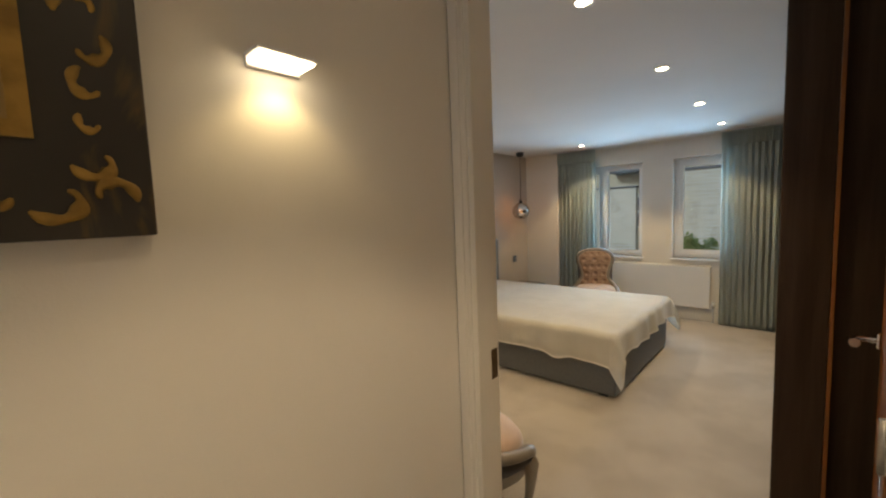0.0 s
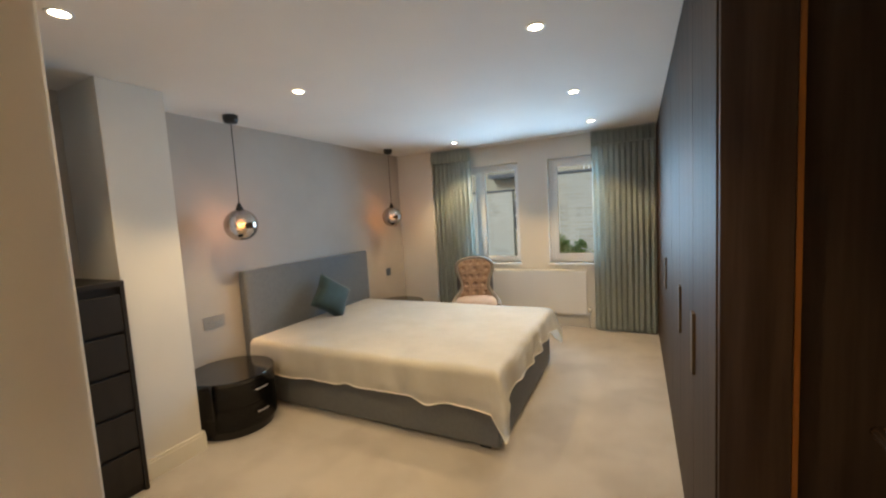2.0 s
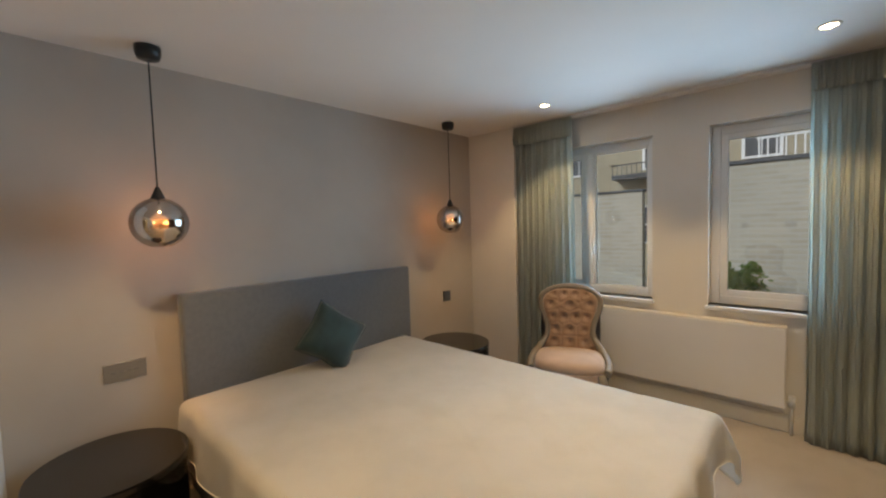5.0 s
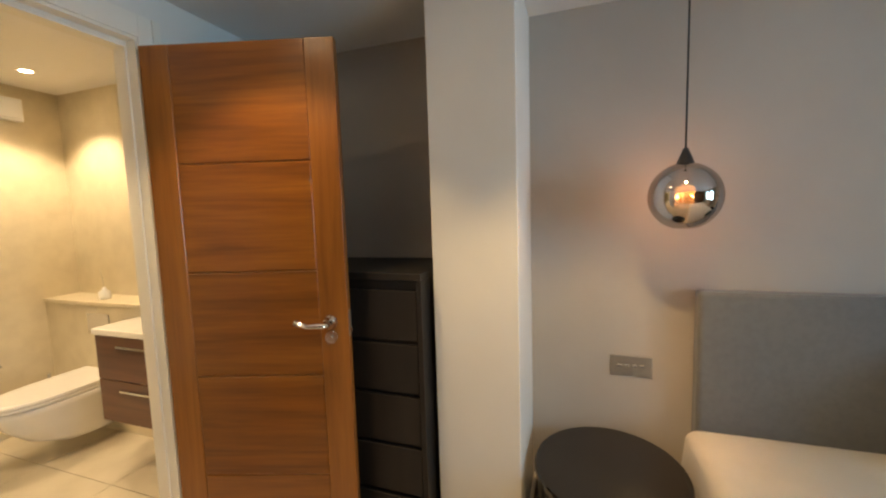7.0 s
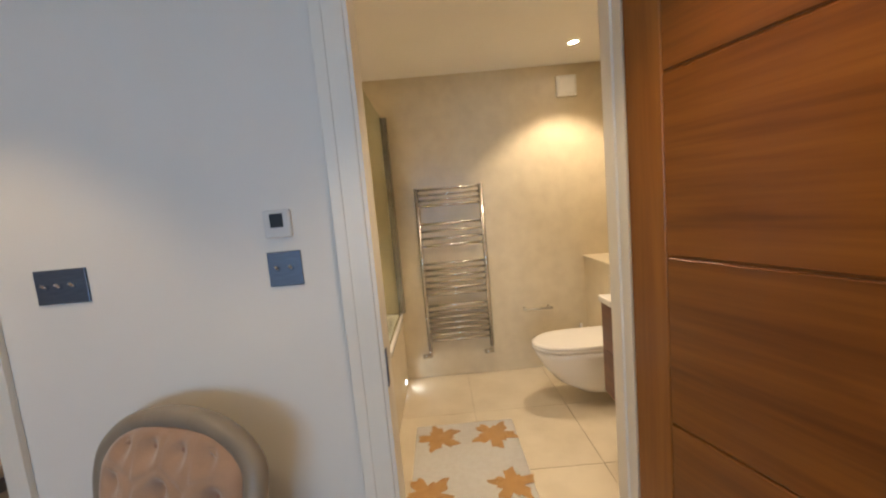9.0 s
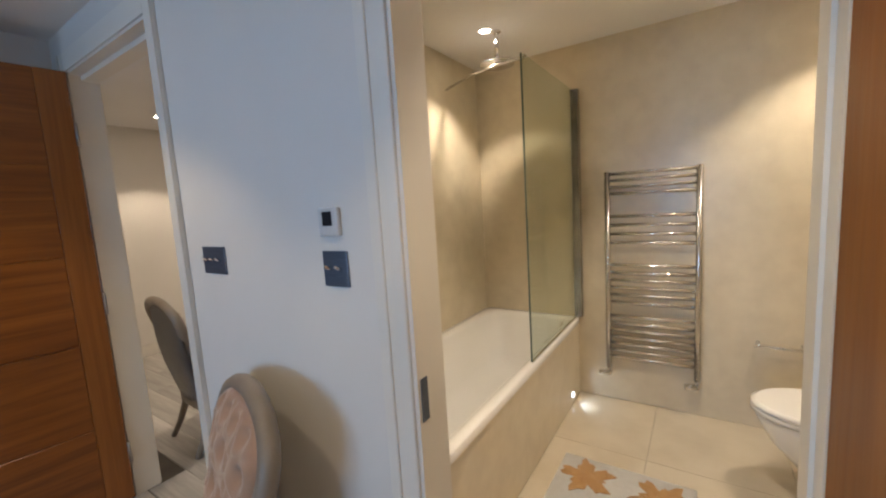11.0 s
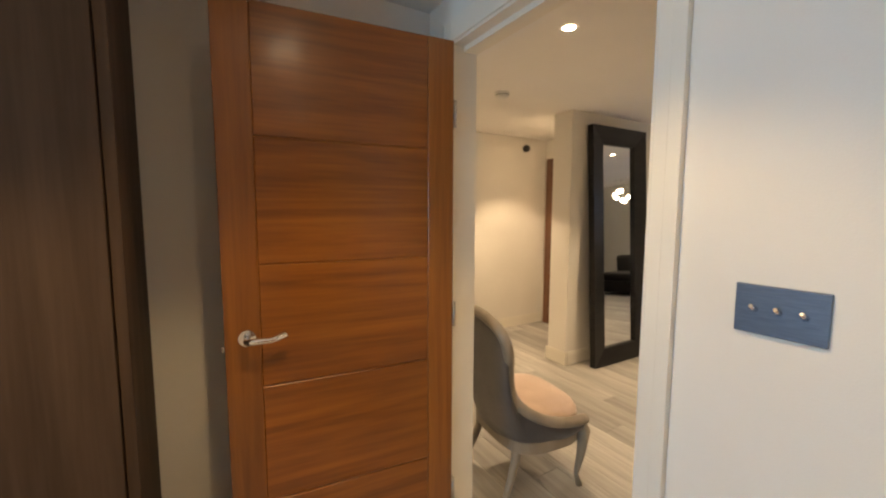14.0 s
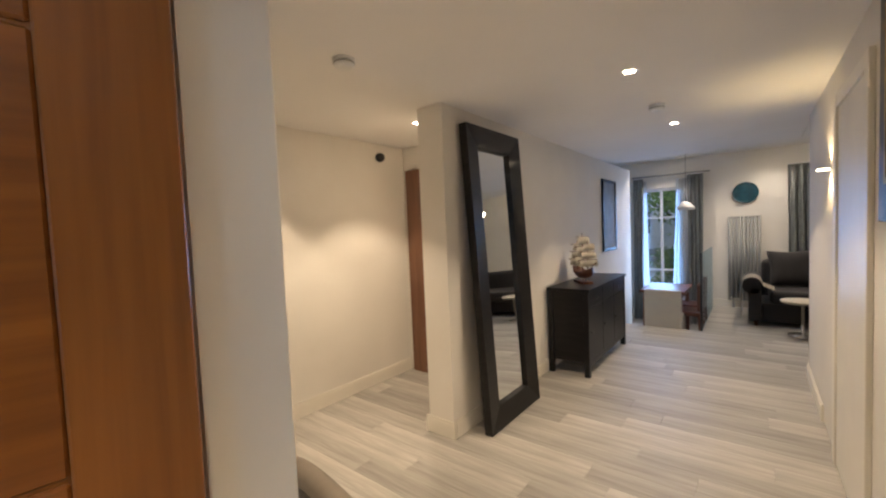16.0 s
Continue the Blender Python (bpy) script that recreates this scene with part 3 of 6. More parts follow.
def panel_door(name, width, height, label, thumbturn, drop):
    """Leaf in its own frame: hinge at the origin, leaf along +y, faces at x = -0.02 and 0.02."""
    d = thing(name, label, "door")
    st, t = 0.105, 0.02
    leaf_z0 = 0.012
    for y0, y1 in ((0.0, st), (width - st, width)):
        part("stile", boxed(-t, t, y0, y1, leaf_z0, height, bev=0.002, seg=1), DOOR_V, d)
    n = 5
    h = (height - leaf_z0) / n
    cuts = [leaf_z0] + [leaf_z0 + i * h - drop for i in range(1, n)] + [height]
    for i in range(n):
        g = 0.0022
        part("panel", boxed(-t + 0.0005, t - 0.0005, st + 0.0008, width - st - 0.0008, cuts[i] + g * (i > 0), cuts[i + 1] - g * (i < n - 1), bev=0.003, seg=1), DOOR_H, d)
    part("core", boxed(-t + 0.006, t - 0.006, 0.02, width - 0.02, leaf_z0 + 0.01, height - 0.01), DOOR_V, d)
    for s in (-1, 1):
        lever_handle(d, s, width - 0.065, 1.0)
    part("latch_plate", boxed(-0.011, 0.011, width, width + 0.002, 0.94, 1.04), PLATESTEEL, d)
    part("latch_bolt", boxed(-0.006, 0.006, width + 0.0015, width + 0.011, 0.955, 0.975, bev=0.002, seg=1), CHROME, d)
    for z in (0.25, 1.0, 1.78):
        bm = boxed(-t - 0.002, -t + 0.03, -0.008, 0.0, z - 0.05, z + 0.05, bev=0.001, seg=1)
        tube(bm, [(-t - 0.004, -0.004, z - 0.05), (-t - 0.004, -0.004, z + 0.05)], 0.006, 10)
        part("hinge", bm, PLATESTEEL, d)
    if thumbturn:
        for s in (-1, 1):
            bm = bm_new()
            tube(bm, [(s * t, width - 0.065, 0.943), (s * (t + 0.009), width - 0.065, 0.943)], 0.024, 18)
            tube(bm, [(s * (t + 0.008), width - 0.065, 0.943), (s * (t + 0.02), width - 0.065, 0.943)], 0.008, 10)
            part("privacy_turn", bm, CHROME, d)
    return d


def set_leaf(d, hx, hy, fx, fy):
    d.matrix_world = Matrix.Translation((hx, hy, 0)) @ pose(0, 0, 0, 0, 0, math.degrees(math.atan2(-(fx - hx), fy - hy)))


entry = panel_door("door_entry", 0.805, 2.05, "open orange-brown veneered flush panel door with chrome lever", False, 0.0)
set_leaf(entry, 0.722, 0.512, 0.797, 1.315)
bathdoor = panel_door("door_bathroom", 0.705, 2.022, "open orange-brown veneered panel door against the chest", True, 0.022)
set_leaf(bathdoor, -1.804, 0.512, -2.003, 1.17)

latch = thing("strike_plate", "small dark strike plate on the door lining", "door hardware")
part("plate", boxed(E0 + 0.014, E0 + 0.0165, RY0 - 0.038, RY0 - 0.006, 0.93, 1.02), BRONZE, latch)
latch = thing("strike_plate", "small dark strike plate on the bathroom door lining", "door hardware")
part("plate", boxed(B1 - 0.0165, B1 - 0.014, RY0 - 0.030, RY0 - 0.006, 0.89, 0.99), STEEL, latch)


# ---- windows ----
def casement(name, x0, x1, z0, z1, y, split, label):
    w = tagged(new(name), label, "", "", "structure")
    f = 0.055
    bm = bm_new()
    for a, b in ((x0, x0 + f), (x1 - f, x1)):
        box(bm, a, b, y, y + 0.06, z0, z1, bev=0.004)
    for a, b in ((z0, z0 + f), (z1 - f, z1)):
        box(bm, x0 + f, x1 - f, y + 0.001, y + 0.059, a, b, bev=0.004)
    part("window_frame", bm, UPVC, w)
    bm = boxed(split - 0.035, split + 0.035, y + 0.002, y + 0.058, z0 + f, z1 - f, bev=0.004)
    part("mullion", bm, UPVC, w)
    for a, b, s in ((x0 + f, split - 0.035, 0.04), (split + 0.035, x1 - f, 0.014)):
        bm = bm_new()
        for c, d in ((a, a + s), (b - s, b)):
            box(bm, c, d, y + 0.008, y + 0.05, z0 + f, z1 - f, bev=0.003)
        for c, d in ((z0 + f, z0 + f + s), (z1 - f - s, z1 - f)):
            box(bm, a + s, b - s, y + 0.009, y + 0.049, c, d, bev=0.003)
        part("sash", bm, UPVC, w)
        p = part("pane", boxed(a + s, b - s, y + 0.028, y + 0.032, z0 + f + s, z1 - f - s), PANE, w)
        p.visible_shadow = False
    bm = bm_new()
    tube(bm, [(split + 0.05, y, z0 + 0.42), (split + 0.05, y - 0.03, z0 + 0.42), (split + 0.05, y - 0.032, z0 + 0.32)], 0.008, 8)
    part("window_handle", bm, UPVC, w)
    part("window_sill", boxed(x0 - 0.015, x1 + 0.015, RY1 - 0.03, y, z0 - 0.03, z0 - 0.002, bev=0.006), UPVC, w)
    return w


casement("window_1", W1A, W1B, WS + 0.002, WT - 0.002, RY1 + 0.10, -1.50, "white framed casement window with clear glass")
casement("window_2", W2A, W2B, WS + 0.002, WT - 0.002, RY1 + 0.10, 0.02, "white framed casement window with clear glass")


# ---- curtains ----
def curtain(name, x0, x1, y, z0, z1, pleats, label, mat, depth=0.045, flare=0.0):
    c = thing(name, label, "curtain")
    head = z1 - 0.16

    def fn(u, v):
        z = z0 + (z1 - z0) * v
        k = min(1.0, max(0.0, (z1 - z) / 0.30))
        a = 2 * math.pi * pleats * u
        wob = 0.35 * math.sin(a * 0.37 + 1.1) * (1 - v)
        d = depth * (0.35 + 0.65 * k) * (math.sin(a + wob) + 0.18 * math.sin(2 * a + 0.7) + 0.15 * math.sin(0.5 * a + 3 * v))
        spread = 1 + flare * (1 - v)
        x = x0 + (x1 - x0) * (u - 0.5) * spread + (x1 - x0) * 0.5 + 0.008 * math.sin(3.1 * a + 4 * v)
        return (x, y + d, z)
    part("drape", sheet(bm_new(), pleats * 14, 40, fn, 0.004), mat, c)

    def band(u, v):
        a = 2 * math.pi * pleats * u
        pinch = abs(math.cos(a / 2)) ** 10 * (0.35 + 0.65 * (1 - abs(2 * v - 0.7)))
        return (x0 + (x1 - x0) * u, y - 0.022 - 0.034 * pinch + 0.006 * math.sin(3 * a), head + (z1 - head) * v)
    part("pleated_heading", sheet(bm_new(), pleats * 16, 8, band, 0.004), mat, c)
    part("curtain_track", boxed(x0 - 0.01, x1 + 0.01, y - 0.012, y + 0.012, z1, z1 + 0.012), UPVC, c)
    return c


curtain("curtain", -2.07, -1.54, 5.02, 0.01, 2.225, 9, "sage-teal pleated curtain hanging from ceiling to floor", CURTAIN, 0.016, flare=0.10)
curtain("curtain", -0.11, 0.505, 5.045, 0.01, 2.225, 11, "sage-teal pleated curtain beside the wardrobe", CURTAIN, 0.015)

rail = thing("curtain_rail", "slim white curtain track under the ceiling above the windows", "curtain rail")
part("track", boxed(-1.528, -0.122, 5.005, 5.035, RZ - 0.016, RZ - 0.001, bev=0.002), UPVC, rail)
for gx in (-1.2, -0.83, -0.45):
    part("glider", boxed(gx - 0.006, gx + 0.006, 5.014, 5.026, RZ - 0.028, RZ - 0.017), UPVC, rail)

# ---- wardrobe ----
wr = thing("wardrobe", "floor-to-ceiling dark brown fitted wardrobe with slot pulls", "wardrobe")
WX, WY0, WY1 = 0.52, 1.51, 5.14
part("carcass", boxed(WX + 0.03, RX1 - 0.02, WY0 + 0.025, WY1, 0.0, RZ - 0.004), DARKWOOD, wr)
part("end_panel", boxed(WX + 0.004, 0.668, WY0, WY0 + 0.024, 0.0, RZ - 0.004, bev=0.002), DARKWOOD, wr)
part("edge_strip", boxed(0.669, 0.681, WY0 + 0.002, WY0 + 0.024, 0.0, RZ - 0.004), DOOR_V, wr, "orange-brown edge strip")
leaves = [WY0 + 0.026, 2.01, 2.523, 3.055, 3.59, 4.11, 4.63, WY1]
for k, (y0, y1) in enumerate(zip(leaves, leaves[1:])):
    dd = part("wardrobe_door", boxed(WX, WX + 0.022, y0 + 0.0015, y1 - 0.0015, 0.04, RZ - 0.02, bev=0.0015, seg=1), DARKWOOD, wr)
    if k in (0, 1, 3):
        part("slot_pull", boxed(WX - 0.010, WX + 0.004, y1 - 0.062, y1 - 0.008, 0.797, 1.018, bev=0.002), BRONZE, dd, "bronze vertical slot pull")
part("plinth", boxed(WX + 0.02, WX + 0.03, WY0 + 0.026, WY1, 0.0, 0.04), DARKWOOD, wr)
part("top_filler", boxed(WX + 0.012, WX + 0.03, WY0 + 0.026, WY1, RZ - 0.02, RZ - 0.004), DARKWOOD, wr)

# ---- bed ----
bed = thing("bed", "double bed with grey upholstered base and white cotton bedspread", "bed")
part("base", boxed(-2.50, -0.405, 2.455, 3.95, 0.012, 0.30, bev=0.012), GREYFABRIC, bed, "grey upholstered bed base")
part("mattress", boxed(-2.49, -0.43, 2.465, 3.94, 0.302, 0.495, bev=0.05, seg=4), SPREAD, bed)
hb = part("headboard", boxed(-2.598, -2.515, 2.46, 4.08, 0.05, 1.05, bev=0.018, seg=3), GREYFABRIC, bed, "tall grey upholstered headboard")
for fx, fy in ((-0.50, 2.50), (-0.50, 3.87), (-2.4, 2.50), (-2.4, 3.87)):
    part("foot", boxed(fx - 0.035, fx + 0.035, fy - 0.035, fy + 0.035, 0.0, 0.012), BLACK, bed)

sp = thing("bedspread", "creased white cotton bedspread hanging over the bed sides", "bedding")
SX0, SX1, SY0, SY1, SZ = -2.46, -0.425, 2.46, 3.945, 0.508


def spread_fn(u, v):
    """Cloth over the mattress: u runs from head to foot, v across; the overhang folds down and flares."""
    drop_x, drop_y = 0.215, 0.275
    a = SX0 + (SX1 + drop_x - SX0) * u
    b = SY0 - drop_y + (SY1 - SY0 + 2 * drop_y) * v
    ex = max(0.0, a - SX1)
    ey = max(0.0, SY0 - b, b - SY1)
    sgn = -1 if b < SY0 else 1
    x, y = min(a, SX1), min(max(b, SY0), SY1)
    e = math.hypot(ex, ey)
    z = SZ + 0.007 * noise.noise((a * 2.2, b * 2.2, 0)) + 0.003 * noise.noise((a * 7, b * 3, 3.1))
    for f_, g_, h_, amp in ((1.6, 2.0, 7.7, 0.0014), (2.7, -1.3, 2.2, 0.0012)):
        crease = noise.noise((a * f_ + b * g_, b * 1.2 - a * 0.7, h_))
        z += amp * max(0.0, 1 - abs(crease) * 15) * (1 if e == 0 else 0.3)
    if e > 0:
        th = math.atan2(ey, ex)
        corner = math.sin(2 * th) ** 2
        along = a if ey > ex else b
        hem = 0.03 * noise.noise((along * 2.3, sgn * 3.0, 1.7)) + 0.028 * noise.noise((along * 6.5, sgn, 4.0))
        r = 0.045
        k = min(1.0, e / 0.22)
        s = e * (1 + 0.14 * corner) + hem * k * k
        s = max(s, 0.002)
        bend = min(s / r, math.pi / 2)
        out = r * math.sin(bend)
        down = r * (1 - math.cos(bend)) + max(0.0, s - r * math.pi / 2)
        folds = 0.016 * noise.noise((along * 5.5, 0.4 * e, 9.0)) + 0.012 * math.sin(21 * along + 4 * noise.noise((along * 1.5, 0, 0)))
        out += k * (0.022 + folds * (1 - 0.5 * corner) + 0.085 * corner + 0.020 * corner * math.sin(9 * th))
        out = max(out, 0.034 * min(1.0, s / 0.06))
        x += out * math.cos(th)
        y += sgn * out * math.sin(th)
        z = max(z - down, 0.02)
    return (x, y, z)


part("cloth", sheet(bm_new(), 150, 140, spread_fn, 0.004), SPREAD, sp)
edge = [spread_fn(i / 150, 0) for i in range(151)] + [spread_fn(1, i / 150) for i in range(1, 151)] + [spread_fn(1 - i / 150, 1) for i in range(1, 151)]
part("hem", tube(bm_new(), edge, 0.0022, 6), SPREAD, sp, "rolled white hem")


def cushion(name, size, fat, mat, m, label):
    c = thing(name, label, "cushion", at=m)

    def side(s):
        def fn(u, v):
            p, q = 2 * u - 1, 2 * v - 1
            d = (max(0.0, 1 - p ** 4) * max(0.0, 1 - q ** 4)) ** 0.55
            pinch = 1 - 0.10 * (1 - abs(p * q)) * max(abs(p), abs(q)) ** 3
            return (size / 2 * p * pinch, s * fat * d, size / 2 * q * pinch)
        return fn
    bm = bm_new()
    sheet(bm, 22, 22, side(1))
    sheet(bm, 22, 22, side(-1))
    bmesh.ops.remove_doubles(bm, verts=bm.verts, dist=0.0005)
    part("cover", bm, mat, c)
    h = size / 2 * 0.995
    edge = [(h * (1 - 2 * i / 8), 0, h * (1 - 0.10 * (1 - abs(1 - 2 * i / 8)))) for i in range(9)]
    loop = []
    for turn in range(4):
        ca, sa = math.cos(turn * math.pi / 2), math.sin(turn * math.pi / 2)
        loop += [(x * ca - z * sa, 0, x * sa + z * ca) for x, _, z in edge[:-1]]
    part("piping", tube(bm_new(), loop, 0.005, 6, closed=True), mat, c)
    return c


cushion("cushion", 0.35, 0.075, TEAL, Matrix.Translation((-2.33, 3.235, 0.685)) @ pose(0, 0, 0, 0, 0, 80) @ pose(0, 0, 0, -22, 0, 0) @ pose(0, 0, 0, 0, 38, 0), "teal velvet cushion tipped on its corner against the headboard")


# ---- bedside tables ----
def bedside(name, cx, cy, label):
    t = thing(name, label, "bedside table", "bedside tables", pose(cx, cy, 0))
    rx, ry, h = 0.295, 0.28, 0.395
    part("body", faceted(lathe(bm_new(), [(0.90, 0.0), (0.90, 0.05), (0.965, 0.052), (0.965, h - 0.035)], seg=96, sx=rx, sy=ry)), LACQUER, t)
    part("top", faceted(lathe(bm_new(), [(0.98, h - 0.034), (1.0, h - 0.028), (1.0, h - 0.008), (0.985, h)], seg=96, sx=rx, sy=ry)), LACQUER, t)
    for z0, z1 in ((0.06, 0.208), (0.213, 0.367)):
        def front(u, v, z0=z0, z1=z1):
            a = radians(-62 + 124 * u)
            return (rx * 0.985 * math.cos(a), ry * 0.985 * math.sin(a), z0 + (z1 - z0) * v)
        d = part("drawer", faceted(sheet(bm_new(), 36, 1, front, 0.004)), LACQUER, t)
        bm = bm_new()
        zc = (z0 + z1) / 2 + 0.02
        pts = [((rx + (0.0 if i in (0, 8) else 0.020)) * math.cos(radians(-10 + 2.5 * i)), (ry + (0.0 if i in (0, 8) else 0.020)) * math.sin(radians(-10 + 2.5 * i)), zc) for i in range(9)]
        tube(bm, pts, 0.006, 8)
        part("drawer_pull", bm, CHROME, d, "chrome bow drawer pull")
    return t


bedside("bedside_table", -2.30, 2.12, "round black gloss bedside table with two drawers")
bedside("bedside_table", -2.29, 4.36, "round black gloss bedside table beside the curtain")


# ---- pendants ----
def pendant(name, x, y, label):
    p = thing(name, label, "pendant lamp", "pendant lamps over the bed", pose(x, y, RZ))
    part("ceiling_rose", lathe(bm_new(), [(0.052, 0.0), (0.052, -0.03), (0.044, -0.055), (0.02, -0.06)], seg=28), BLACK, p)
    part("cord", tube(bm_new(), [(0, 0, -0.055), (0.001, 0, -0.4), (0, 0, -0.67)], 0.0035, 8), BLACK, p)
    part("cap", lathe(bm_new(), [(0.008, -0.645), (0.014, -0.66), (0.030, -0.70), (0.032, -0.715)], seg=20), BLACK, p)
    R, zc = 0.119, -0.815
    prof = [(R * math.sin(radians(a)), zc + R * math.cos(radians(a))) for a in range(12, 166, 6)]
    g = part("globe", lathe(bm_new(), prof, seg=48, caps=False), PENDANTGLASS, p, "smoked mirrored glass globe")
    inner = part("bulb", lathe(bm_new(), [(0.010, -0.772), (0.030, -0.783), (0.037, -0.795), (0.030, -0.807), (0.006, -0.817)], seg=16), BULB, p)
    inner.visible_shadow = False
    part("bulb_holder", lathe(bm_new(), [(0.017, -0.71), (0.017, -0.762)], seg=16), BLACK, p)
    glow(x, y, RZ - 0.81, 27, (1.0, 0.55, 0.24), 0.03)
    return p


PENDANTGLASS = bpy.data.materials.new("half_mirrored_smoke_glass")
PENDANTGLASS.use_nodes = True
_n, _l = PENDANTGLASS.node_tree.nodes, PENDANTGLASS.node_tree.links
_c, _g, _m = _n.new("ShaderNodeBsdfTransparent"), _n.new("ShaderNodeBsdfGlossy"), _n.new("ShaderNodeMixShader")
_c.inputs["Color"].default_value = (0.55, 0.43, 0.35, 1)
_g.inputs["Color"].default_value, _g.inputs["Roughness"].default_value = (0.60, 0.565, 0.54, 1), 0.045
_m.inputs["Fac"].default_value = 0.90
_l.new(_c.outputs["BSDF"], _m.inputs[1])
_l.new(_g.outputs["BSDF"], _m.inputs[2])
_l.new(_m.outputs["Shader"], _n["Material Output"].inputs["Surface"])
pendant("pendant_lamp", -2.365, 2.366, "smoked mirrored globe pendant hanging from a black cord")
pendant("pendant_lamp", -2.37, 4.44, "smoked mirrored globe pendant hanging from a black cord")


# ---- switches and sockets ----
def wall_plate(name, w, h, m, label, rockers, screws=True):
    """A brushed steel plate: lies in x and z, faces -y in its own frame."""
    s = thing(name, label, "switch", at=m)
    part("plate", boxed(-w / 2, w / 2, -0.006, 0, -h / 2, h / 2, bev=0.002), STEEL, s)
    for i in range(rockers):
        cx = (i - (rockers - 1) / 2) * w / max(rockers, 2) * 0.8
        bm = bm_new()
        tube(bm, [(cx, -0.005, 0), (cx, -0.012, 0.002), (cx, -0.022, 0.008)], [0.006, 0.004, 0.0035], 8)
        part("toggle", bm, CHROME, s)
    return s


def socket_plate(name, m, label):
    s = thing(name, label, "socket", at=m)
    part("plate", boxed(-0.085, 0.085, -0.006, 0, -0.045, 0.045, bev=0.002), PLATESTEEL, s)
    for i in range(4):
        part("toggle", boxed(-0.055 + i * 0.03, -0.037 + i * 0.03, -0.009, -0.005, -0.004, 0.006, bev=0.001, seg=1), GREYRAD, s)
    return s


FACE_N, FACE_E = pose(0, 0, 0, 0, 0, 180), pose(0, 0, 0, 0, 0, 90)
wall_plate("light_switch", 0.132, 0.088, Matrix.Translation((-0.34, RY0, 1.237)) @ FACE_N, "three-gang brushed steel toggle switch on the wall", 3)
wall_plate("light_switch", 0.086, 0.088, Matrix.Translation((-0.908, RY0, 1.232)) @ FACE_N, "two-gang brushed steel toggle switch below the thermostat", 2)
socket_plate("bedside_switch", Matrix.Translation((RX0, 2.226, 0.695)) @ FACE_E, "wide brushed steel switch plate above the bedside table")
s2 = thing("bedside_switch", "small brushed steel switch plate beside the headboard", "switch", at=Matrix.Translation((RX0, 4.612, 0.713)) @ FACE_E)
part("plate", boxed(-0.048, 0.048, -0.006, 0, -0.048, 0.048, bev=0.002), STEEL, s2)
part("toggle", boxed(-0.02, 0.02, -0.010, -0.005, -0.010, 0.012, bev=0.001, seg=1), STEEL, s2)
th = thing("thermostat", "white wall thermostat with a dark display", "thermostat", at=Matrix.Translation((-0.905, RY0, 1.352)) @ FACE_N)
part("body", boxed(-0.034, 0.034, -0.015, 0, -0.040, 0.030, bev=0.005), PLATEWHITE, th)
part("display", boxed(-0.016, 0.016, -0.0165, -0.0145, -0.014, 0.020), SCREEN, th)


# ---- downlights ----
def downlight(x, y, z):
    d = thing("downlight", "small recessed white-rimmed ceiling downlight", "ceiling light", "ceiling downlights", pose(x, y, z))
    part("rim", lathe(bm_new(), [(0.030, -0.001), (0.043, -0.001), (0.045, -0.004), (0.041, -0.007), (0.031, -0.006), (0.030, -0.001)], seg=28, caps=False), WHITE, d)
    ln = part("lens", lathe(bm_new(), [(0.001, -0.0005), (0.030, -0.0006), (0.030, -0.003), (0.001, -0.0031)], seg=24), DOWNLENS, d)
    ln.visible_shadow = False


for lx, ly in BED_SPOTS:
    downlight(lx, ly, RZ)
for lx, ly in HALL_SPOTS:
    downlight(lx, ly, HZ)
for lx, ly in BATH_SPOTS:
    downlight(lx, ly, BZ)
for lx, ly in LIVING_SPOTS:
    downlight(lx, ly, LZ)


# ---- chairs ----
def spoon_outline(u):
    """Half-width of the balloon back: u runs from the seat (0) to the crown (1)."""
    z = 0.40 + 0.55 * u
    w = 0.145 + 0.02 * (1 - u) + 0.078 * math.exp(-((u - 0.72) / 0.26) ** 2) + 0.060 * math.exp(-((u - 0.0) / 0.16) ** 2)
    return w, z


def smooth_line(pts, n):
    """Catmull-Rom points through pts, n for each span."""
    p = [Vector(q) for q in pts]
    p = [2 * p[0] - p[1]] + p + [2 * p[-1] - p[-2]]
    out = []
    for i in range(1, len(p) - 2):
        a, b, c, d = p[i - 1:i + 3]
        for k in range(n):
            t = k / n
            out.append(0.5 * (2 * b + (c - a) * t + (2 * a - 5 * b + 4 * c - d) * t * t + (3 * b - a - 3 * c + d) * t ** 3))
    return out + [p[-2]]


